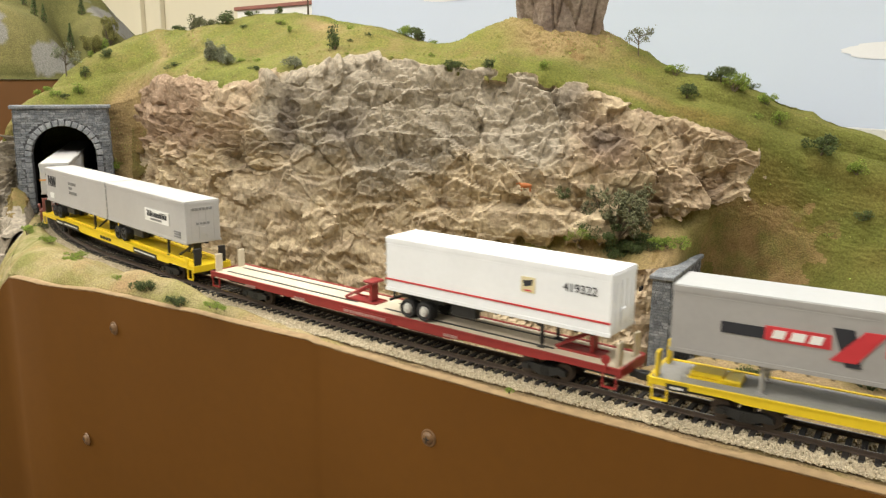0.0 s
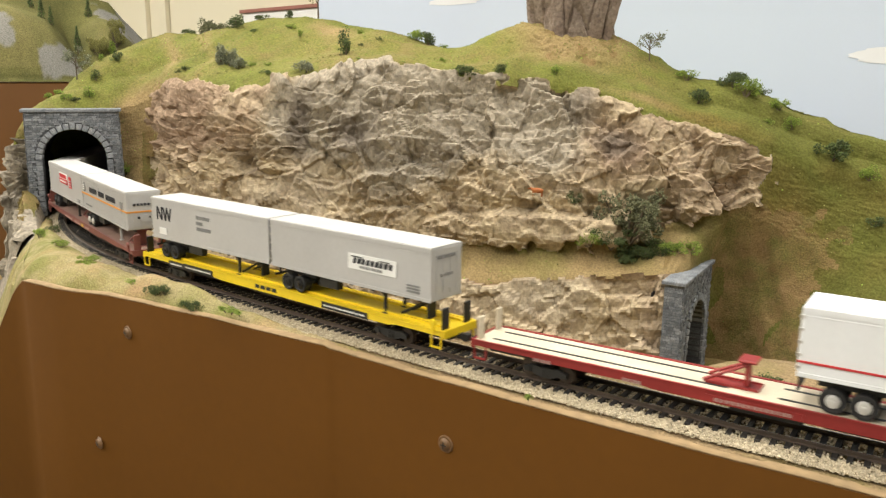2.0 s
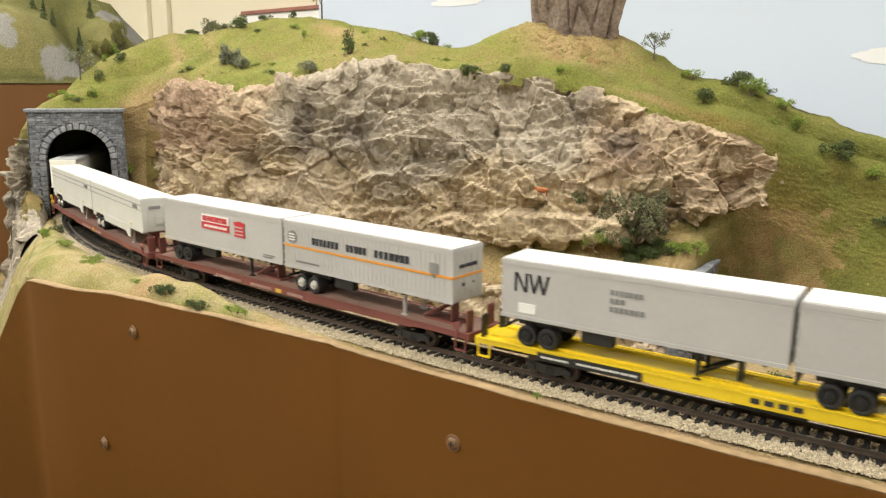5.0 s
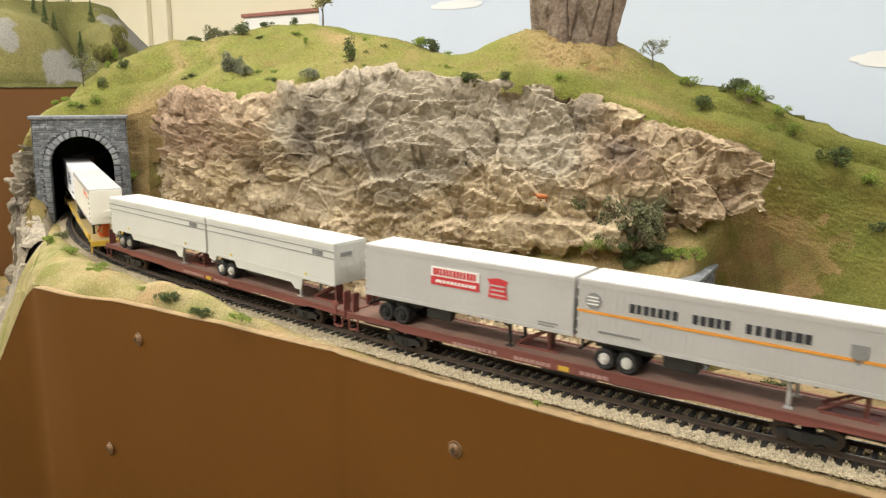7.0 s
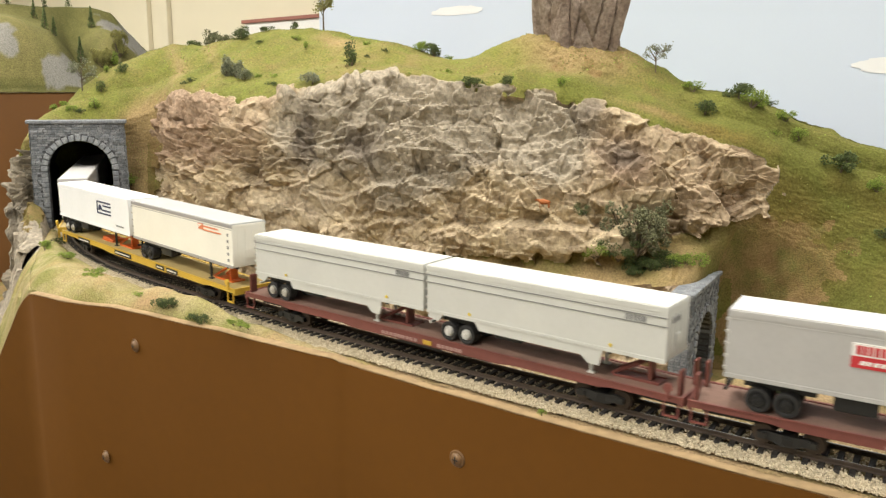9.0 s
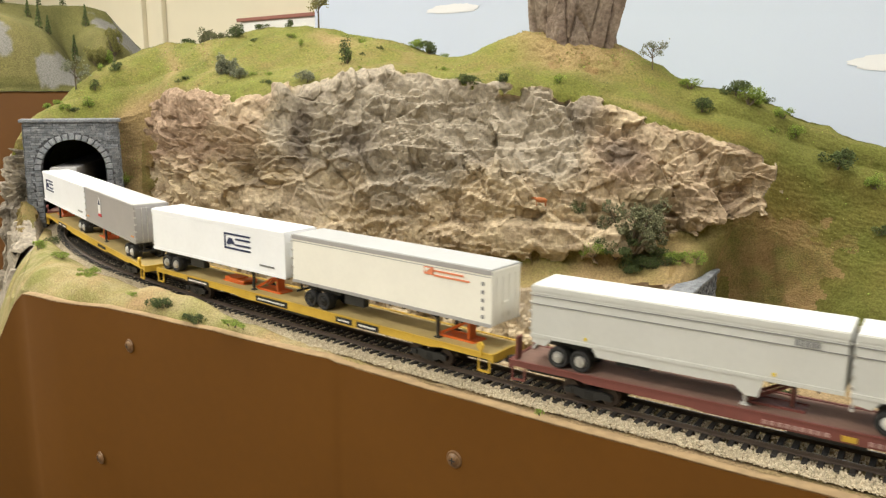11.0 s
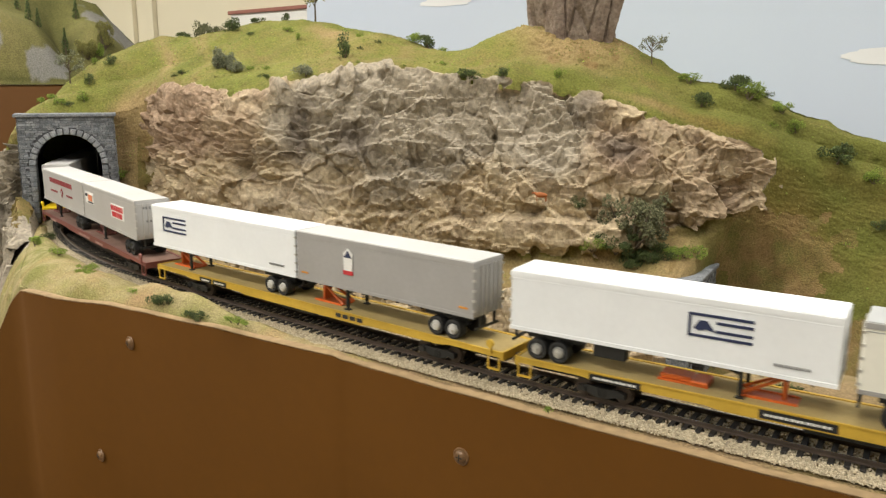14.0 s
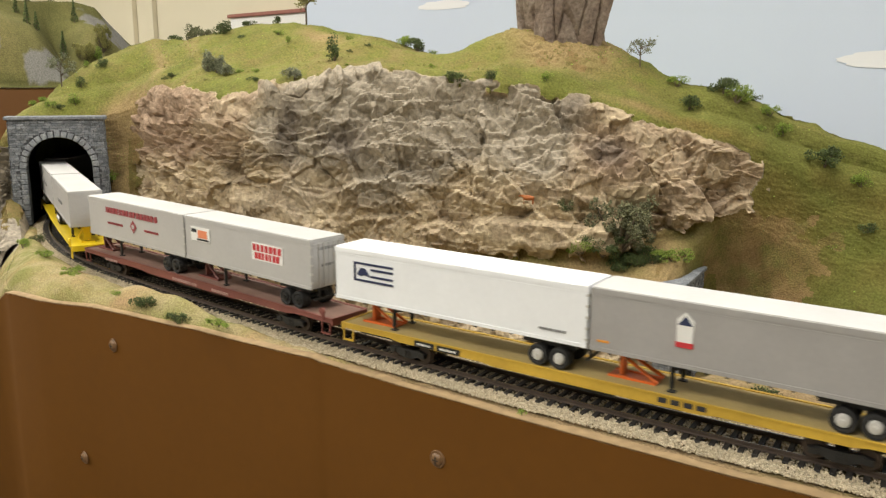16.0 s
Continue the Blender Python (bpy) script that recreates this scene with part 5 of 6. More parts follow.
def m_logo(at, data=True):
    def fn(w, hl, y, zb, zr, rng):
        x = hl + at if at < 0 else -hl + at
        def frame_bars(b):
            plate(b, x, x + .0285, zb + .0225, zb + .0237, y)
            plate(b, x, x + .0285, zb + .0125, zb + .0137, y)
            plate(b, x, x + .0012, zb + .0125, zb + .0237, y)
            plate(b, x + .0125, x + .0285, zb + .0195, zb + .0207, y)
            plate(b, x + .0125, x + .0285, zb + .0155, zb + .0167, y)
            prism(b, [(x + .0025, zb + .0165), (x + .005, zb + .0205), (x + .0085, zb + .0205), (x + .0125, zb + .0155), (x + .0085, zb + .0165), (x + .005, zb + .0155)], y - .0002, y)
        L(w, "navy_logo", INK_BLUE, frame_bars)
        L(w, "data_line", INK_GREY, lambda b: bars(b, hl - .026, hl - .011, zb + .0052, zb + .0064, 9, y, rng))
    return fn


def m_coral(w, hl, y, zb, zr, rng):
    L(w, "coral_square", INK_CORAL, lambda b: plate(b, hl - .046, hl - .0395, zb + .0225, zb + .0268, y))
    L(w, "square_notch", CREAM_P, lambda b: prism(b, [(hl - .0452, zb + .0262), (hl - .041, zb + .0262), (hl - .0452, zb + .0235)], y - .0004, y))
    L(w, "coral_mark", INK_CORAL, lambda b: (plate(b, hl - .039, hl - .0185, zb + .0246, zb + .0255, y), plate(b, hl - .039, hl - .0145, zb + .0220, zb + .0229, y)))
    for k in range(5):
        L(w, "data_line", INK_GREY, lambda b: plate(b, hl - .0062, hl - .0048, zb + .004 + k * .0045, zb + .006 + k * .0045, y))


def m_bird(w, hl, y, zb, zr, rng):
    x = -hl + .046
    L(w, "white_emblem", DECAL_W, lambda b: prism(b, [(x - .0035, zb + .0120), (x + .0035, zb + .0120), (x + .004, zb + .0225), (x, zb + .0262), (x - .004, zb + .0225)], y - .0002, y))
    L(w, "emblem_peak", INK_BLUE, lambda b: prism(b, [(x - .0034, zb + .0200), (x, zb + .0245), (x + .0034, zb + .0200)], y - .0004, y))
    L(w, "red_bar", INK_RED, lambda b: plate(b, x - .0040, x + .0040, zb + .0095, zb + .0120, y, .0004))
    for k in (-hl + .004, hl - .010):
        L(w, "orange_marker", INK_ORANGE, lambda b: plate(b, k, k + .006, zb + .0045, zb + .0055, y))


def m_maroon(w, hl, y, zb, zr, rng):
    L(w, "maroon_lettering", INK_MAROON, lambda b: bars(b, -.042, .036, zb + .0205, zb + .0250, 15, y, rng))
    L(w, "maroon_diamond", INK_MAROON, lambda b: prism(b, [(0, zb + .0085), (.005, zb + .0135), (0, zb + .0185), (-.005, zb + .0135)], y - .0002, y))
    L(w, "diamond_heart", SILVER_P, lambda b: disc(b, 0, zb + .0135, .0018, y - .0002))
    L(w, "maroon_lettering", INK_MAROON, lambda b: (bars(b, -.040, -.016, zb + .0115, zb + .0132, 8, y, rng), bars(b, .016, .036, zb + .0115, zb + .0132, 7, y, rng)))


def m_west(w, hl, y, zb, zr, rng):
    L(w, "white_decal", DECAL_W, lambda b: plate(b, .010, .042, zb + .0110, zb + .0225, y))
    L(w, "red_lettering", INK_RED, lambda b: (bars(b, .011, .041, zb + .0172, zb + .0216, 7, y - .0003, rng), bars(b, .013, .039, zb + .0120, zb + .0163, 7, y - .0003, rng)))
    L(w, "white_decal", DECAL_W, lambda b: plate(b, -hl + .008, -hl + .031, zb + .0145, zb + .0245, y))
    L(w, "orange_patch", INK_CORAL, lambda b: plate(b, -hl + .017, -hl + .028, zb + .0170, zb + .0225, y - .0003))
    L(w, "black_stroke", INK, lambda b: (plate(b, -hl + .009, -hl + .015, zb + .0205, zb + .0230, y - .0003), plate(b, -hl + .016, -hl + .030, zb + .0152, zb + .0164, y - .0003)))
    nose_bars(w, hl, zb, zr, INK_GREY, rng)


def m_plain(w, hl, y, zb, zr, rng):
    L(w, "data_line", INK_GREY, lambda b: bars(b, -.02, .012, zb + .012, zb + .015, 9, y, rng))


SPEED_T = [0.0, 0.5, 1.5, 2.5, 3.5, 6.5, 7.5, 8.5, 9.2, 11.5, 12.5, 13.5, 14.5, 15.5, 16.0]
SPEED_D = [-.376, -.3225, -.2157, -.108, .001, .326, .4325, .538, .612, .8645, .973, 1.081, 1.1895, 1.299, 1.354]


def travelled(t):
    """How far the train has gone since the fourth second, less a half."""
    return float(np.interp(t, SPEED_T, SPEED_D))


def train():
    """Builds all cars and trailers; returns (car, its middle at 3.5 s, [(trailer, x, turned)])."""
    cars = []
    a = flat_car("bright yellow flat car with a grey deck", YELLOW, GREY_DECK, [(-.128, False, -1), (.13, True, 1)], patches=((-.147, -.137, -.0042, -.0012, BLACK),), hitch_m=YELLOW)
    cars.append((a, 1.019, [(trailer("silver trailer with a black and red painted emblem", SILVER_D, ROOF_G, .146, m_ship, leg_m=SILVER_D, flip=True), -.074, 1), (trailer("plain silver trailer with black running gear", SILVER_P, ROOF_G, .146), .078, 0)]))
    b = flat_car("red flat car with a pale wooden deck and raised hitch", RED, WOOD_DECK, [(-.021, True, 1), (.128, True, 1)], patches=((-.03, .012, -.0052, -.0018, RED),), hitch_m=RED, rails=True, bulk=WOOD_DECK)
    L(b, "lettering", FADED, lambda q: [bars(q, x0, x1, DECK - .0044, DECK - .0028, n, -.0152, random.Random(8)) for x0, x1, n in ((-.118, -.108, 5), (-.07, -.06, 4), (-.026, .008, 14), (.05, .06, 4))])
    cars.append((b, .696, [(trailer("clean white trailer with a thin red stripe", WHITE_P, WHITE_P, .1415, m_mail, hub=HUB_W), .0780, 0)]))
    c = flat_car("bright yellow flat car with black lettering panels", YELLOW, YELLOW, [(-.026, True, 1), (.128, True, 1)], patches=((-.118, -.098, -.0052, -.001, BLACK), (-.098, -.062, -.0052, -.0005, BLACK), (.055, .096, -.0048, -.0008, BLACK)), hitch_m=BLACK, guide=True, bulk=BLACK)
    L(c, "black_mark", INK, lambda q: [plate(q, x, x + .004, DECK - .0035, DECK - .0012, -.0152) for x in (-.012, -.006, .0, .006)])
    cars.append((c, .368, [(trailer("grey trailer with black angular strokes on its side", SILVER_P, ROOF_P, .1430, m_strokes, hub=BLACK), -.0692, 0), (trailer("grey trailer with a white lettered banner", SILVER_P, ROOF_P, .1405, m_banner, hub=BLACK), .0748, 0)]))
    d = flat_car("oxide red flat car with white lettering bars", BROWN, BROWN_DECK, [(-.026, True, 1), (.128, True, 1)])
    L(d, "lettering", FADED, lambda q: [bars(q, x0, x1, DECK - .0044, DECK - .0026, n, -.0152, random.Random(4)) for x0, x1, n in ((-.075, -.045, 9), (-.035, -.012, 7), (.004, .02, 5))])
    L(d, "yellow_dot", YELLOW_D, lambda q: plate(q, -.008, -.002, DECK - .0046, DECK - .0022, -.0152))
    cars.append((d, .054, [(trailer("silver trailer with red and white lettering panel", SILVER_P, ROOF_P, .1395, m_island, hub=BLACK), -.0710, 0), (trailer("silver refrigerated trailer with an orange side stripe", SILVER_P, ROOF_P, .1425, m_fruit, hub=HUB_W, corrugated=True, leg_m=SILVER_P), .0722, 0)]))
    e = flat_car("oxide red flat car with faded lettering", BROWN, BROWN_DECK, [(-.026, True, 1), (.128, True, 1)])
    L(e, "lettering", FADED, lambda q: [bars(q, x0, x1, DECK - .0044, DECK - .0026, n, -.0152, random.Random(6)) for x0, x1, n in ((-.03, -.002, 9), (.012, .03, 6))])
    L(e, "yellow_dot", YELLOW_D, lambda q: plate(q, .002, .008, DECK - .0046, DECK - .0022, -.0152))
    cars.append((e, -.2575, [(trailer("pale grey trailer with deep side skirts", PALE_P, PALE_P, .1455, m_stripe_top, zr=.0572, hub=HUB, skirt=True, leg_m=PALE_P), -.0715, 0), (trailer("pale grey trailer with deep side skirts and small nose plate", PALE_P, PALE_P, .1420, m_stripe_top, zr=.0572, hub=HUB_W, skirt=True, leg_m=PALE_P), .0745, 0)]))
    f = flat_car("weathered yellow low flat car with a tan deck", YELLOW_D, TAN_DECK, [(-.075, False, -1), (-.036, True, 1), (.128, True, 1)], half=.158, patches=((-.118, -.092, -.004, -.0008, BLACK), (-.038, -.006, -.0046, -.0008, BLACK), (.04, .054, -.0042, -.0008, BLACK), (.058, .076, -.0042, -.0008, BLACK)), hitch_m=ORANGE, bulk=False)
    cars.append((f, -.5805, [(trailer("white trailer with a navy block logo", WHITE_P, WHITE_P, .1550, m_logo(-.064), hub=HUB), -.0855, 0), (trailer("cream trailer with a grey roof and coral lettering", CREAM_P, ROOF_G, .1575, m_coral, hub=BLACK, trim=SILVER_D), .0780, 0)]))
    g = flat_car("weathered yellow flat car with orange hitches", YELLOW_D, TAN_DECK, [(-.138, True, -1), (.018, True, -1)], half=.158, patches=((-.105, -.092, -.004, -.0008, BLACK), (-.09, -.075, -.004, -.0008, BLACK)), hitch_m=ORANGE, bulk=False)
    L(g, "black_mark", INK, lambda q: [plate(q, x, x + .004, DECK - .0035, DECK - .0012, -.0152) for x in (.035, .041, .047, .053)])
    cars.append((g, -.9045, [(trailer("white trailer with ribbed rear and navy block logo", WHITE_P, WHITE_P, .1615, m_logo(.0145), hub=HUB_W, flip=True), -.0832, 2), (trailer("dull silver trailer with a small white crest", SILVER_D, ROOF_P, .1400, m_bird, hub=HUB_W, flip=True), .0690, 2)]))
    h = flat_car("oxide brown flat car with white lettering", BROWN, BROWN_DECK, [(-.138, True, -1), (.012, True, -1)], bulk=False)
    L(h, "lettering", FADED, lambda q: [bars(q, x0, x1, DECK - .0044, DECK - .0026, n, -.0152, random.Random(9)) for x0, x1, n in ((-.12, -.1, 6), (-.02, .012, 9), (.03, .05, 6))])
    cars.append((h, -1.2255, [(trailer("silver trailer with maroon lettering and a diamond", SILVER_P, ROOF_P, .1415, m_maroon, hub=BLACK, flip=True), -.0738, 2), (trailer("silver trailer with red lettering on a white panel", SILVER_P, ROOF_P, .1375, m_west, hub=BLACK, flip=True), .0675, 2)]))
    i = flat_car("bright yellow flat car with yellow hitches", YELLOW, YELLOW, [(-.026, True, 1), (.128, True, 1)], hitch_m=YELLOW, bulk=False)
    cars.append((i, -1.5425, [(trailer("silver trailer with faint maroon lettering", SILVER_P, ROOF_P, .1420, m_plain), -.0725, 0), (trailer("silver trailer with grey data lines", SILVER_P, ROOF_P, .1400, m_plain), .0755, 0)]))
    j = flat_car("oxide red flat car in the tunnel", BROWN, BROWN_DECK, [(-.026, True, 1), (.128, True, 1)])
    cars.append((j, -1.86, [(trailer("pale grey trailer riding in the tunnel", PALE_P, ROOF_P, .1420, m_plain), -.0725, 0), (trailer("silver trailer riding in the tunnel", SILVER_P, ROOF_P, .1400, m_plain), .0755, 0)]))
    return cars


TRAIN = None


def chord(s):
    a, b = along(s - TRUCK), along(s + TRUCK)
    h = math.atan2(b[1] - a[1], b[0] - a[0])
    return Matrix.Translation(((a[0] + b[0]) / 2, (a[1] + b[1]) / 2, 0)) @ Matrix.Rotation(h, 4, "Z"), h


def motions():
    times = [k / 5 for k in range(81)]
    fine = [k / 30 for k in range(481)]
    half_turn = Matrix.Rotation(math.pi, 4, "Z")
    for car, s0, loads in TRAIN:
        walk(car, [(t, chord(s0 + travelled(t))[0]) for t in times])
        for ob, x, way in loads:
            walk(ob, [(t, chord(s0 + travelled(t))[0] @ Matrix.Translation((x, 0, 0))) for t in times])
        for b in [o for o in car.children if o.name.startswith("bogie")]:
            e = 1 if b.location.x > 0 else -1
            walk(b, [(t, Matrix.Translation((e * TRUCK, 0, 0)) @ Matrix.Rotation(along(s0 + travelled(t) + e * TRUCK)[2] - chord(s0 + travelled(t))[1], 4, "Z")) for t in times])
            for wsx in [o for o in b.children if o.name.startswith("wheelset")]:
                base = Matrix.Translation(wsx.location)
                walk(wsx, [(t, base @ Matrix.Rotation((travelled(t) - travelled(0)) / .0047, 4, "Y")) for t in fine])


# ---- backdrop and distance ----
from mathutils.bvhtree import BVHTree

SKY = mat("painted_sky_blue", (0.545, 0.615, 0.735), 0.9, vary=0.04, scale=1.2)
CLOUD = mat("painted_white_cloud", (0.74, 0.75, 0.77), 0.9, vary=0.03, scale=8)


def backdrop():
    w = thing("sky_backdrop", "pale blue painted sky backdrop with white clouds", "backdrop", kind="structure")
    part("board", boxes((-1.575, 3.2, 1.42, 1.44, -1.0, 1.35)), SKY, w)
    rng = random.Random(2)
    for cx, cz, rx, rz in ((.30, .195, .19, .024), (-.95, .357, .10, .016), (1.1, .42, .3, .05)):
        bm = bmesh.new()
        n = 60
        ring = []
        for k in range(n):
            a = 2 * math.pi * k / n
            r = 1 + .22 * noise.noise(Vector((math.cos(a) * 2.2 + cx, math.sin(a) * 2.2, cz * 9))) + .08 * noise.noise(Vector((math.cos(a) * 7, math.sin(a) * 7, cx)))
            z = math.sin(a) * rz * r * (1.0 if math.sin(a) > 0 else .55)
            ring.append(bm.verts.new((cx + math.cos(a) * rx * r, 1.4185, cz + z)))
        bm.faces.new(ring)
        part("painted_cloud", bm, CLOUD, w)


def far_layout():
    """Another stretch of the layout across the aisle: brown fascia, steep green hills with gullies and rock."""
    w = thing("far_layout", "brown-fronted layout section across the aisle", "layout section", kind="structure")
    part("fascia_panel", boxes((-2.3, -1.352, -.9, 1.0, -1.0, .129), bevel=.004), FASCIA_FAR, w)
    faces_of_rock = ((.512, .182, .055, .045), (.735, .285, .038, .05), (.40, .25, .03, .045), (.8, .24, .05, .07), (.1, .24, .1, .05))
    v, f, zones = [], [], []
    nx, ny = 130, 260
    for i in range(nx):
        for j in range(ny):
            x, y = -1.35 - .9 * i / (nx - 1), -.9 + 1.9 * j / (ny - 1)
            p = Vector((x, y, 0))
            ridge = ramp(y, (-.9, 0, .4, .62, .72, .78, .82, .88, .94, 1.0), (.34, .37, .352, .358, .363, .352, .312, .25, .19, .131)) + noise.noise(p * 9) * .006
            back = max(0.0, min(1.0, (-1.40 - x) / .33))
            rise = back ** .85 * (1 - .12 * math.sin(math.pi * back))
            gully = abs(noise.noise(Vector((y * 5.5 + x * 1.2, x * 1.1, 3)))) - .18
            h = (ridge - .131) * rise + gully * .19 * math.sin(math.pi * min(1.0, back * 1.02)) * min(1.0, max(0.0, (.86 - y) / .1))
            h += noise.noise(p * 30) * .003 * back + noise.noise(p * 90) * .001
            v.append((x, y, .131 + max(h, -.002)))
            q = Vector(v[-1])
            bare = max(blob(q.y, q.z, *row) for row in faces_of_rock) * 1.5 + noise.noise(q * 26) * .55 + noise.noise(q * 80) * .2
            # relief shading put into the turf colour: gullies darker, ridges paler; Blue is bare rock
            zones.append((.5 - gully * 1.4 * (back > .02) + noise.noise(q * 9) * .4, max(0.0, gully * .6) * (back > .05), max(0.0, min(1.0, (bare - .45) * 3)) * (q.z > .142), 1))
    for i in range(nx - 1):
        for j in range(ny - 1):
            a = i * ny + j
            f.append((a, a + 1, a + ny + 1, a + ny))
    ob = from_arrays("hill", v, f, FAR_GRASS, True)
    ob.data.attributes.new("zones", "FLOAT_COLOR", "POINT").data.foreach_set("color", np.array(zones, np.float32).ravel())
    ob.parent = w
    tagged(ob, "steep olive hills with pale rock faces")
    return ob


# Red is the painted gully shade, Green the paler ridges, Blue the rock
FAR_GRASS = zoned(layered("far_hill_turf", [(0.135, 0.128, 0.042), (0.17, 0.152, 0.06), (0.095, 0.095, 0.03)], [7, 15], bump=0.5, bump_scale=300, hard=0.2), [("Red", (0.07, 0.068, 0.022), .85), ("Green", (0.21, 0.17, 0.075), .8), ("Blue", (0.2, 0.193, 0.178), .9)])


# ---- plants ----
def clump(v, f, c, r, rng, k=8):
    """One ragged tuft of foam added to the lists."""
    b = len(v)
    dirs = ((1, 0, 0), (-1, 0, 0), (0, 1, 0), (0, -1, 0), (0, 0, 1), (0, 0, -1))
    turn = Euler((rng.uniform(0, 3), rng.uniform(0, 3), rng.uniform(0, 3))).to_matrix()
    for d in dirs:
        q = turn @ (Vector(d) * r * rng.uniform(.55, 1.4))
        v.append((c[0] + q.x, c[1] + q.y, c[2] + q.z))
    for t in ((0, 2, 4), (2, 1, 4), (1, 3, 4), (3, 0, 4), (2, 0, 5), (1, 2, 5), (3, 1, 5), (0, 3, 5)):
        f.append(tuple(b + i for i in t))


def bush(x, y, z, wide, high, kind, seed, n=150, label=None):
    names = ("dark green foam bush on the hill", "bright green foam bush on the hill", "grey-green lichen bush on the slope", "olive lumpy bush on the hill", "pale grey lichen bush on the slope")
    w = thing("bush", label or names[kind], "bush", "bushes")
    rng = random.Random(seed)
    v, f = [], []
    lobes = [(rng.uniform(-.45, .45) * wide, rng.uniform(-.4, .4) * wide * .8, rng.uniform(.2, .78) * high, rng.uniform(.2, .38) if wide < .04 else rng.uniform(.06, .15)) for _ in range(7 if wide < .04 else 46)]
    for k in range(n):
        lx, ly, lz, lr = rng.choice(lobes)
        d = Vector((rng.gauss(0, 1), rng.gauss(0, 1), rng.gauss(0, 1))).normalized() * rng.uniform(.55, 1.05)
        clump(v, f, (lx + d.x * lr * wide, ly + d.y * lr * wide * .8, max(.0006, lz + d.z * lr * high)), (rng.uniform(.022, .05) if wide < .04 else rng.uniform(.011, .024)) * (wide + high) * .5, rng)
    ob = from_arrays("foliage", v, f, LEAF_SET[kind], False)
    ob.parent = w
    bm = bmesh.new()
    for k in range(4 if wide < .04 else 14):
        lx, ly, lz, lr = lobes[k]
        tube(bm, (0, 0, -.001), (lx, ly, lz), min(.0014, wide * .035), min(.0006, wide * .015), 5)
    part("stem", bm, BARK, w)
    w.location = (x, y, z)
    return w


def open_tree(x, y, z, high, kind, seed, spread=.55, label="thin lichen tree with bare branches", crown=0.35, n=420):
    w = thing("tree", label, "tree", "trees")
    rng = random.Random(seed)
    bm = bmesh.new()
    v, f = [], []
    top = Vector((rng.uniform(-.05, .05) * high, 0, high * .62))
    tube(bm, (0, 0, -.002), top * .5, high * .024, high * .018, 7)
    tube(bm, top * .5, top, high * .018, high * .01, 7)
    ends = []
    for k in range(9):
        a = k * 2.4 + rng.uniform(-.3, .3)
        b = top * rng.uniform(.5, 1.0)
        e = b + Vector((math.cos(a) * spread * high * rng.uniform(.4, .8), math.sin(a) * spread * high * rng.uniform(.4, .8), high * rng.uniform(.08, crown)))
        tube(bm, b, e, high * .012, high * .005, 5)
        ends.append(e)
        e2 = e + Vector((rng.uniform(-.12, .12), rng.uniform(-.12, .12), rng.uniform(-.05, .1))) * high
        tube(bm, e, e2, high * .006, high * .003, 4)
        ends.append(e2)
    part("trunk", bm, BARK, w)
    for k in range(n):
        e = rng.choice(ends)
        clump(v, f, e + Vector((rng.gauss(0, 1), rng.gauss(0, 1), rng.gauss(0, .8))) * high * .05, high * rng.uniform(.012, .026), rng)
    ob = from_arrays("crown", v, f, LEAF_SET[kind], False)
    ob.parent = w
    w.location = (x, y, z)


def conifer(x, y, z, high, seed):
    w = thing("conifer", "dark green model conifer on the far hill", "conifer", "conifers")
    rng = random.Random(seed)
    bm = bmesh.new()
    tube(bm, (0, 0, -.004), (0, 0, high), high * .03, high * .008, 6)
    part("trunk", bm, BARK, w)
    v, f = [], []
    for k in range(260):
        t = rng.random() ** .8
        r = high * .2 * (1 - t) * rng.uniform(.3, 1.05)
        a = rng.uniform(0, 6.28)
        clump(v, f, (r * math.cos(a), r * math.sin(a), high * (.1 + .9 * t) - r * .35), high * rng.uniform(.02, .04), rng)
    ob = from_arrays("crown", v, f, LEAF_SET[0], False)
    ob.parent = w
    w.location = (x, y, z)


LEAF_SET = [island_shade(m, .55, 1.35) for m in LEAF]


def ground_under(obs):
    """A function that gives the height of the terrain under a place."""
    v, f = [], []
    for ob in obs:
        b = len(v)
        v += [tuple(q.co) for q in ob.data.vertices]
        f += [tuple(b + i for i in p.vertices) for p in ob.data.polygons]
    tree = BVHTree.FromPolygons(v, f)

    def height(x, y, top=.6):
        hit = tree.ray_cast(Vector((x, y, top)), Vector((0, 0, -1)))
        return hit[0].z if hit[0] else 0.0
    return height


def scatter(height, rows, seed, label=None, top=.6):
    for k, (x, y, wide, high, kind) in enumerate(rows):
        bush(x, y, height(x, y, top) - .001, wide, high, kind, seed + k, n=int(260 + 16000 * wide) if wide < .04 else 3400, label=label)


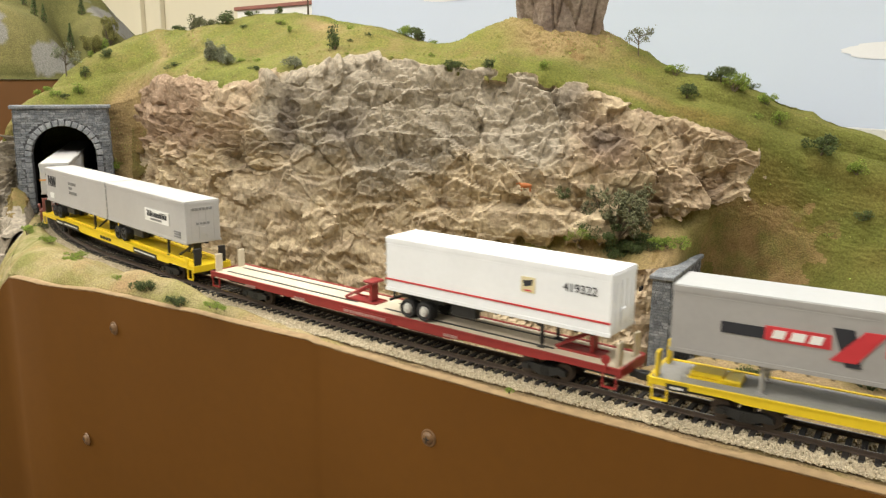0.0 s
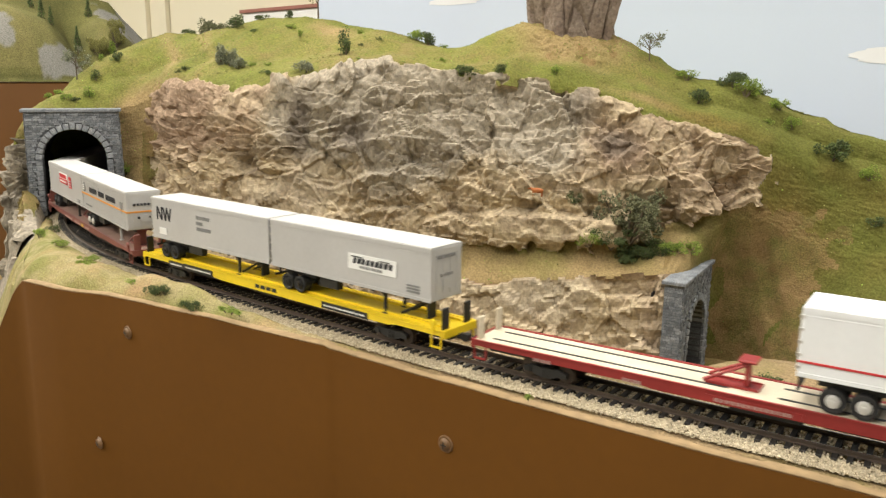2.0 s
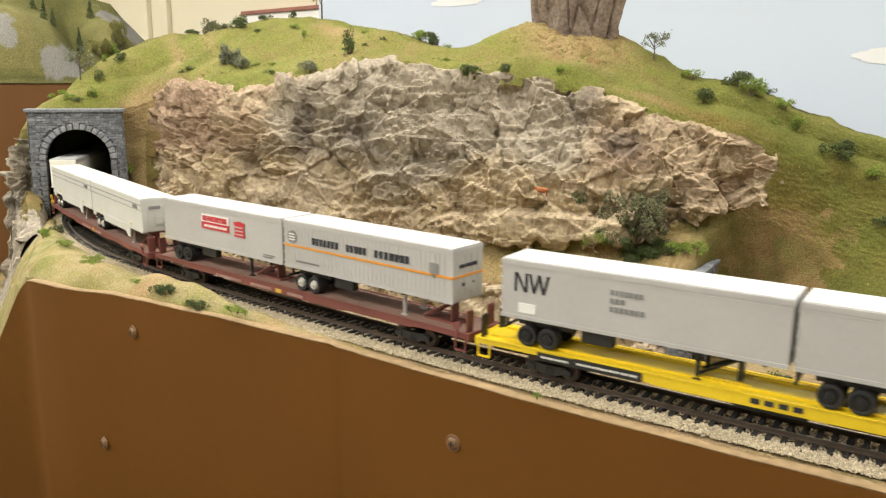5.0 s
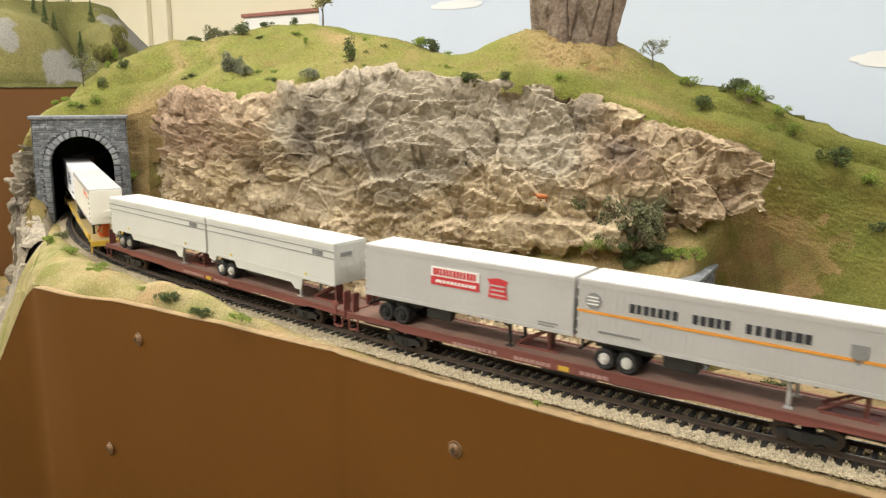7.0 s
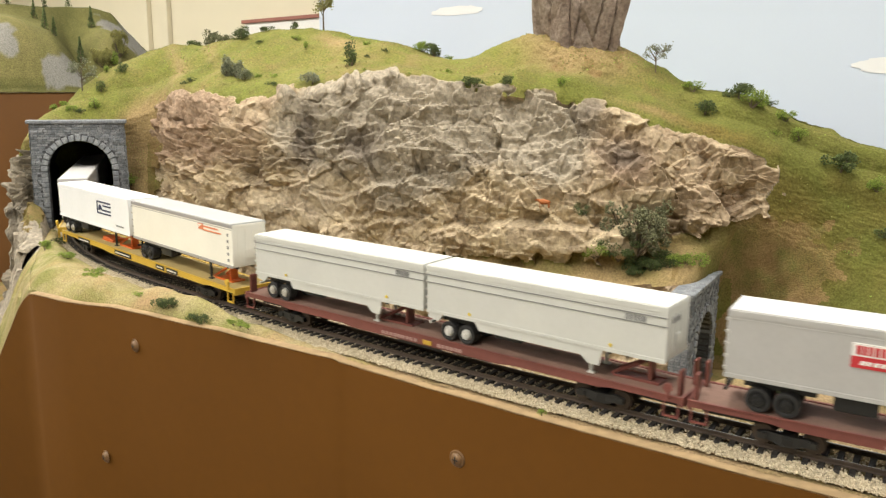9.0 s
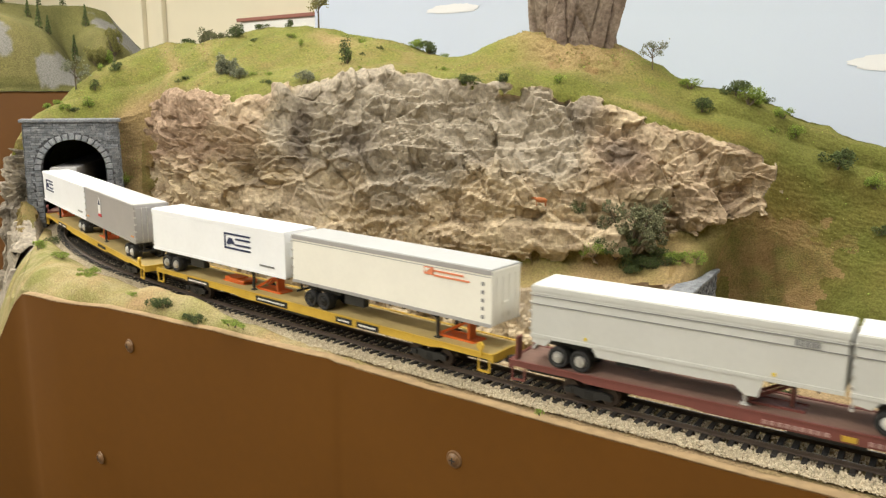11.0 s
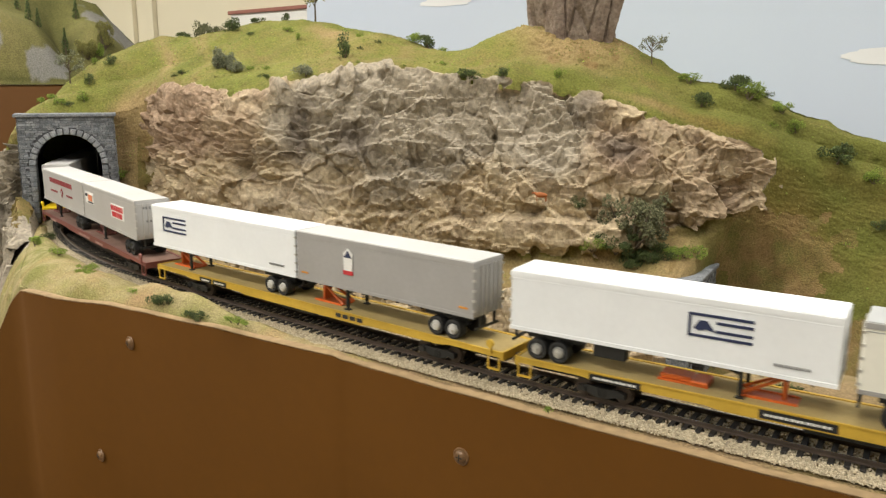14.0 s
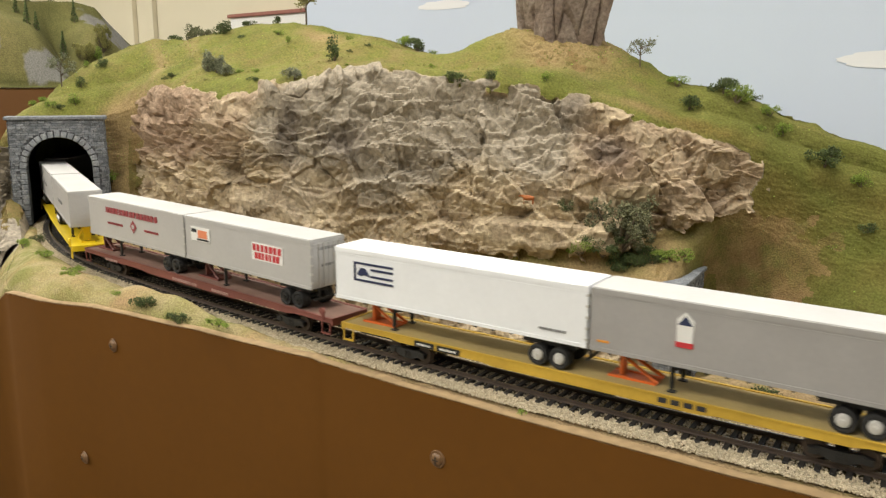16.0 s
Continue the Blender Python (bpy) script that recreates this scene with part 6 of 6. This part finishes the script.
def plants(height):
    # round the tunnel portal
    scatter(height, [(-.318, .117, .012, .014, 0), (-.299, .101, .016, .013, 1), (-.333, .078, .014, .007, 1), (-.311, .079, .014, .008, 1), (-.304, .084, .012, .007, 0), (-.287, .098, .014, .006, 0), (-.275, .1095, .013, .006, 0), (-.264, .121, .018, .014, 1), (-.258, .122, .014, .012, 0), (-.322, .145, .014, .013, 0), (-.342, .136, .010, .008, 1), (-.345, .072, .014, .008, 1)], 100)
    # along the crest
    scatter(height, [(-.3, .235, .02, .007, 0), (-.28, .246, .022, .022, 2), (-.262, .25, .02, .012, 2), (-.216, .247, .022, .017, 0), (-.206, .276, .017, .007, 0), (-.175, .296, .014, .009, 0), (-.36, .185, .014, .012, 1)], 200)
    # on the upper slope
    scatter(height, [(-.129, .171, .019, .027, 4), (-.117, .174, .02, .021, 4), (-.106, .178, .015, .013, 4), (-.013, .196, .024, .012, 4), (-.008, .245, .017, .026, 0), (-.14, .27, .012, .007, 1), (-.1, .255, .008, .008, 1), (-.169, .241, .009, .005, 0), (-.054, .178, .012, .005, 0), (-.114, .189, .013, .005, 1), (-.096, .189, .009, .005, 1), (-.077, .196, .009, .005, 1), (-.184, .151, .008, .005, 0), (-.176, .157, .011, .007, 0), (-.043, .297, .009, .006, 1), (-.01, .293, .007, .006, 0), (-.019, .275, .006, .005, 0), (.018, .239, .006, .004, 1), (.009, .348, .02, .018, 0), (-.014, .352, .022, .012, 1)], 300)
    scatter(height, [(.131, .277, .022, .012, 0), (.153, .296, .018, .008, 0), (.068, .31, .008, .006, 1), (.195, .334, .010, .010, 1), (.015, .366, .010, .006, 1)], 340)
    # the open hillside
    scatter(height, [(.272, .4416, .016, .011, 1), (.2925, .4286, .02, .015, 0), (.312, .457, .026, .016, 0), (.328, .451, .02, .018, 1), (.335, .474, .014, .009, 0), (.3555, .464, .016, .012, 1), (.37, .465, .013, .013, 1), (.372, .49, .008, .006, 0), (.409, .462, .026, .02, 0), (.439, .469, .016, .013, 1), (.353, .452, .008, .006, 1), (.45, .46, .014, .01, 0), (.43, .45, .01, .006, 1)], 400)
    # the shelf over the lower portal
    scatter(height, [(.276, .333, .024, .013, 0), (.288, .343, .026, .014, 0), (.299, .352, .022, .012, 0), (.257, .311, .018, .013, 1), (.314, .352, .018, .012, 1), (.326, .367, .016, .011, 1), (.309, .345, .014, .010, 0), (.262, .316, .022, .012, 0), (.271, .322, .024, .014, 0), (.283, .331, .022, .012, 0), (.294, .340, .022, .012, 0), (.254, .309, .016, .011, 1), (.318, .358, .018, .011, 1)], 500, None, .012)
    scatter(height, [(.279, .338, .056, .060, 2)], 520, "large grey-green lichen bush on the rock shelf", .012)
    scatter(height, [(.2386, .308, .012, .011, 0)], 525, "small dark bush on the rock ledge", .05)
    # beside the track
    scatter(height, [(.118, -.042, .013, .008, 0), (.1276, -.039, .012, .009, 0), (.155, -.036, .012, .006, 0), (.163, -.0345, .012, .007, 0), (.201, -.0297, .010, .004, 1), (.195, -.0304, .008, .004, 1), (.2085, -.0279, .008, .003, 1), (.007, -.0466, .014, .006, 1), (-.004, -.034, .012, .005, 1), (.03, -.05, .01, .004, 1), (-.134, -.028, .016, .010, 1), (-.174, -.001, .014, .009, 0), (-.056, -.038, .014, .007, 1), (.09, -.045, .01, .004, 1), (.43, -.005, .006, .003, 1)], 600, "low green tuft beside the track")
    scatter(height, [(.552, .126, .024, .024, 0), (.566, .142, .024, .024, 2), (.512, .093, .016, .010, 0), (.59, .13, .026, .026, 0)], 650, "straggly green bush behind the track")
    open_tree(-.34, .104, height(-.34, .104) - .001, .042, 4, 11)
    open_tree(-.14, .312, height(-.14, .312) - .001, .05, 3, 12, .3, "small tree with a thin bare trunk and olive crown", .3, 420)
    open_tree(.236, .432, height(.236, .432) - .001, .034, 4, 13, .5)
    for k, (x, y, high) in enumerate(((-1.57, .532, .06), (-1.555, .548, .05), (-1.54, .605, .068), (-1.63, .678, .06), (-1.68, .548, .05), (-1.74, .665, .05), (-1.74, .6, .045), (-1.73, .5, .05))):
        conifer(x, y, height(x, y) - .003, high, 20 + k)
    scatter(height, [(-1.45, .622, .058, .062, 3), (-1.46, .672, .045, .082, 3), (-1.45, .645, .03, .03, 1)], 700, "lumpy olive bush on the far hill")


def turf_tufts(hill):
    """Loose tufts of ground foam over the turf."""
    rng = random.Random(77)
    me = hill.data
    co = np.empty(len(me.vertices) * 3)
    me.vertices.foreach_get("co", co)
    co = co.reshape(-1, 3)
    ok = np.where((co[:, 1] < .52) & (co[:, 0] > -.42) & (co[:, 0] < .5))[0]
    for kind, count, name in ((3, 2600, "turf_tufts"), (1, 900, "bright_tufts"), (0, 25, "dark_tufts")):
        v, f = [], []
        for _ in range(count * 3):
            q = Vector(co[ok[rng.randrange(len(ok))]])
            if noise.noise(q * 24 + Vector((kind, 0, 0))) < rng.uniform(-.1, .5):
                continue
            if q.x > .27 and rng.random() < .8:
                continue
            clump(v, f, q + Vector((0, 0, .0003)), rng.uniform(.0004, .001), rng)
        ob = from_arrays(name, v, f, LEAF_SET[kind], False)
        tagged(ob, "loose tufts of green ground foam on the hillside", "turf", kind="stuff")


def cow(z):
    w = thing("cow_figure", "tiny reddish brown cow on a rock ledge", "animal figure")
    hide = mat("reddish_brown_hide", (0.42, 0.13, 0.03), 0.7, vary=0.3, scale=400)
    bm = bmesh.new()
    bmesh.ops.create_uvsphere(bm, u_segments=14, v_segments=9, radius=1)
    for q in bm.verts:
        q.co = Vector((q.co.x * .0095, q.co.y * .0034, q.co.z * (.0040 + .0006 * q.co.x) + .0082))
    part("body", bm, hide, w, smooth=True)
    bm = bmesh.new()
    tube(bm, (.0075, 0, .0095), (.0112, 0, .0115), .0022, .0016, 8)
    tube(bm, (.0105, 0, .0118), (.0145, 0, .0098), .0017, .001, 8)
    part("head", bm, hide, w)
    for x in (-.0068, .0062):
        for y in (-.0018, .0018):
            bm = bmesh.new()
            tube(bm, (x, y, .0062), (x, y, -.0006), .0011, .0007, 6)
            part("leg", bm, hide, w)
    w.matrix_basis = Matrix.Translation((.2145, .2835, z)) @ Matrix.Rotation(3.5, 4, "Z") @ Matrix.Scale(.62, 4)



def build():
    global TRAIN
    room()
    backdrop()
    far = far_layout()
    land = mountain()
    strip = verge_ground()
    portal_outcrop()
    fascia()
    track_bed()
    portal(Matrix.Translation((-.2732, .0669, 0)) @ Matrix.Rotation(math.radians(62.5), 4, "Z"), .103, .1165, "grey cut-stone tunnel portal at the curve's end", seed=1)
    portal(Matrix.Translation((.338, .362, -.118)) @ Matrix.Rotation(math.radians(103), 4, "Z"), .108, .106, "grey cut-stone tunnel portal on the lower line", open_w=.030, spring=.046, seed=2)
    tunnel_lining()
    # black plates just behind the lower opening stand in for its unlit depth
    low = thing("lower_tunnel_dark", "black plates standing in for the darkness inside the lower tunnel", "tunnel", kind="structure")
    bm = bmesh.new()
    for q in ((-.034, .034, .030, .032, -.004, .086), (-.034, .034, .014, .030, -.008, -.005)):
        box(bm, *q)
    part("lining", bm, BLACK_LINER, low)
    low.matrix_basis = Matrix.Translation((.338, .362, -.118)) @ Matrix.Rotation(math.radians(103), 4, "Z")
    ab = thing("bridge_abutment", "weathered concrete abutment beside the tunnel approach", "abutment")
    part("pier", boxes((-.007, .007, -.009, .009, -.12, -.012), bevel=.0006), CONCRETE, ab)
    part("cap", boxes((-.0085, .0085, -.0105, .0105, -.012, -.007), bevel=.0006), CONCRETE, ab)
    ab.matrix_basis = Matrix.Translation(beside(-.235, -.041)) @ Matrix.Rotation(along(-.235)[2], 4, "Z")
    butte()
    height = ground_under([*land, strip, far])
    plants(height)
    cow(height(.2145, .2835, .055))
    turf_tufts(land[1])
    TRAIN = train()


build()
motions()
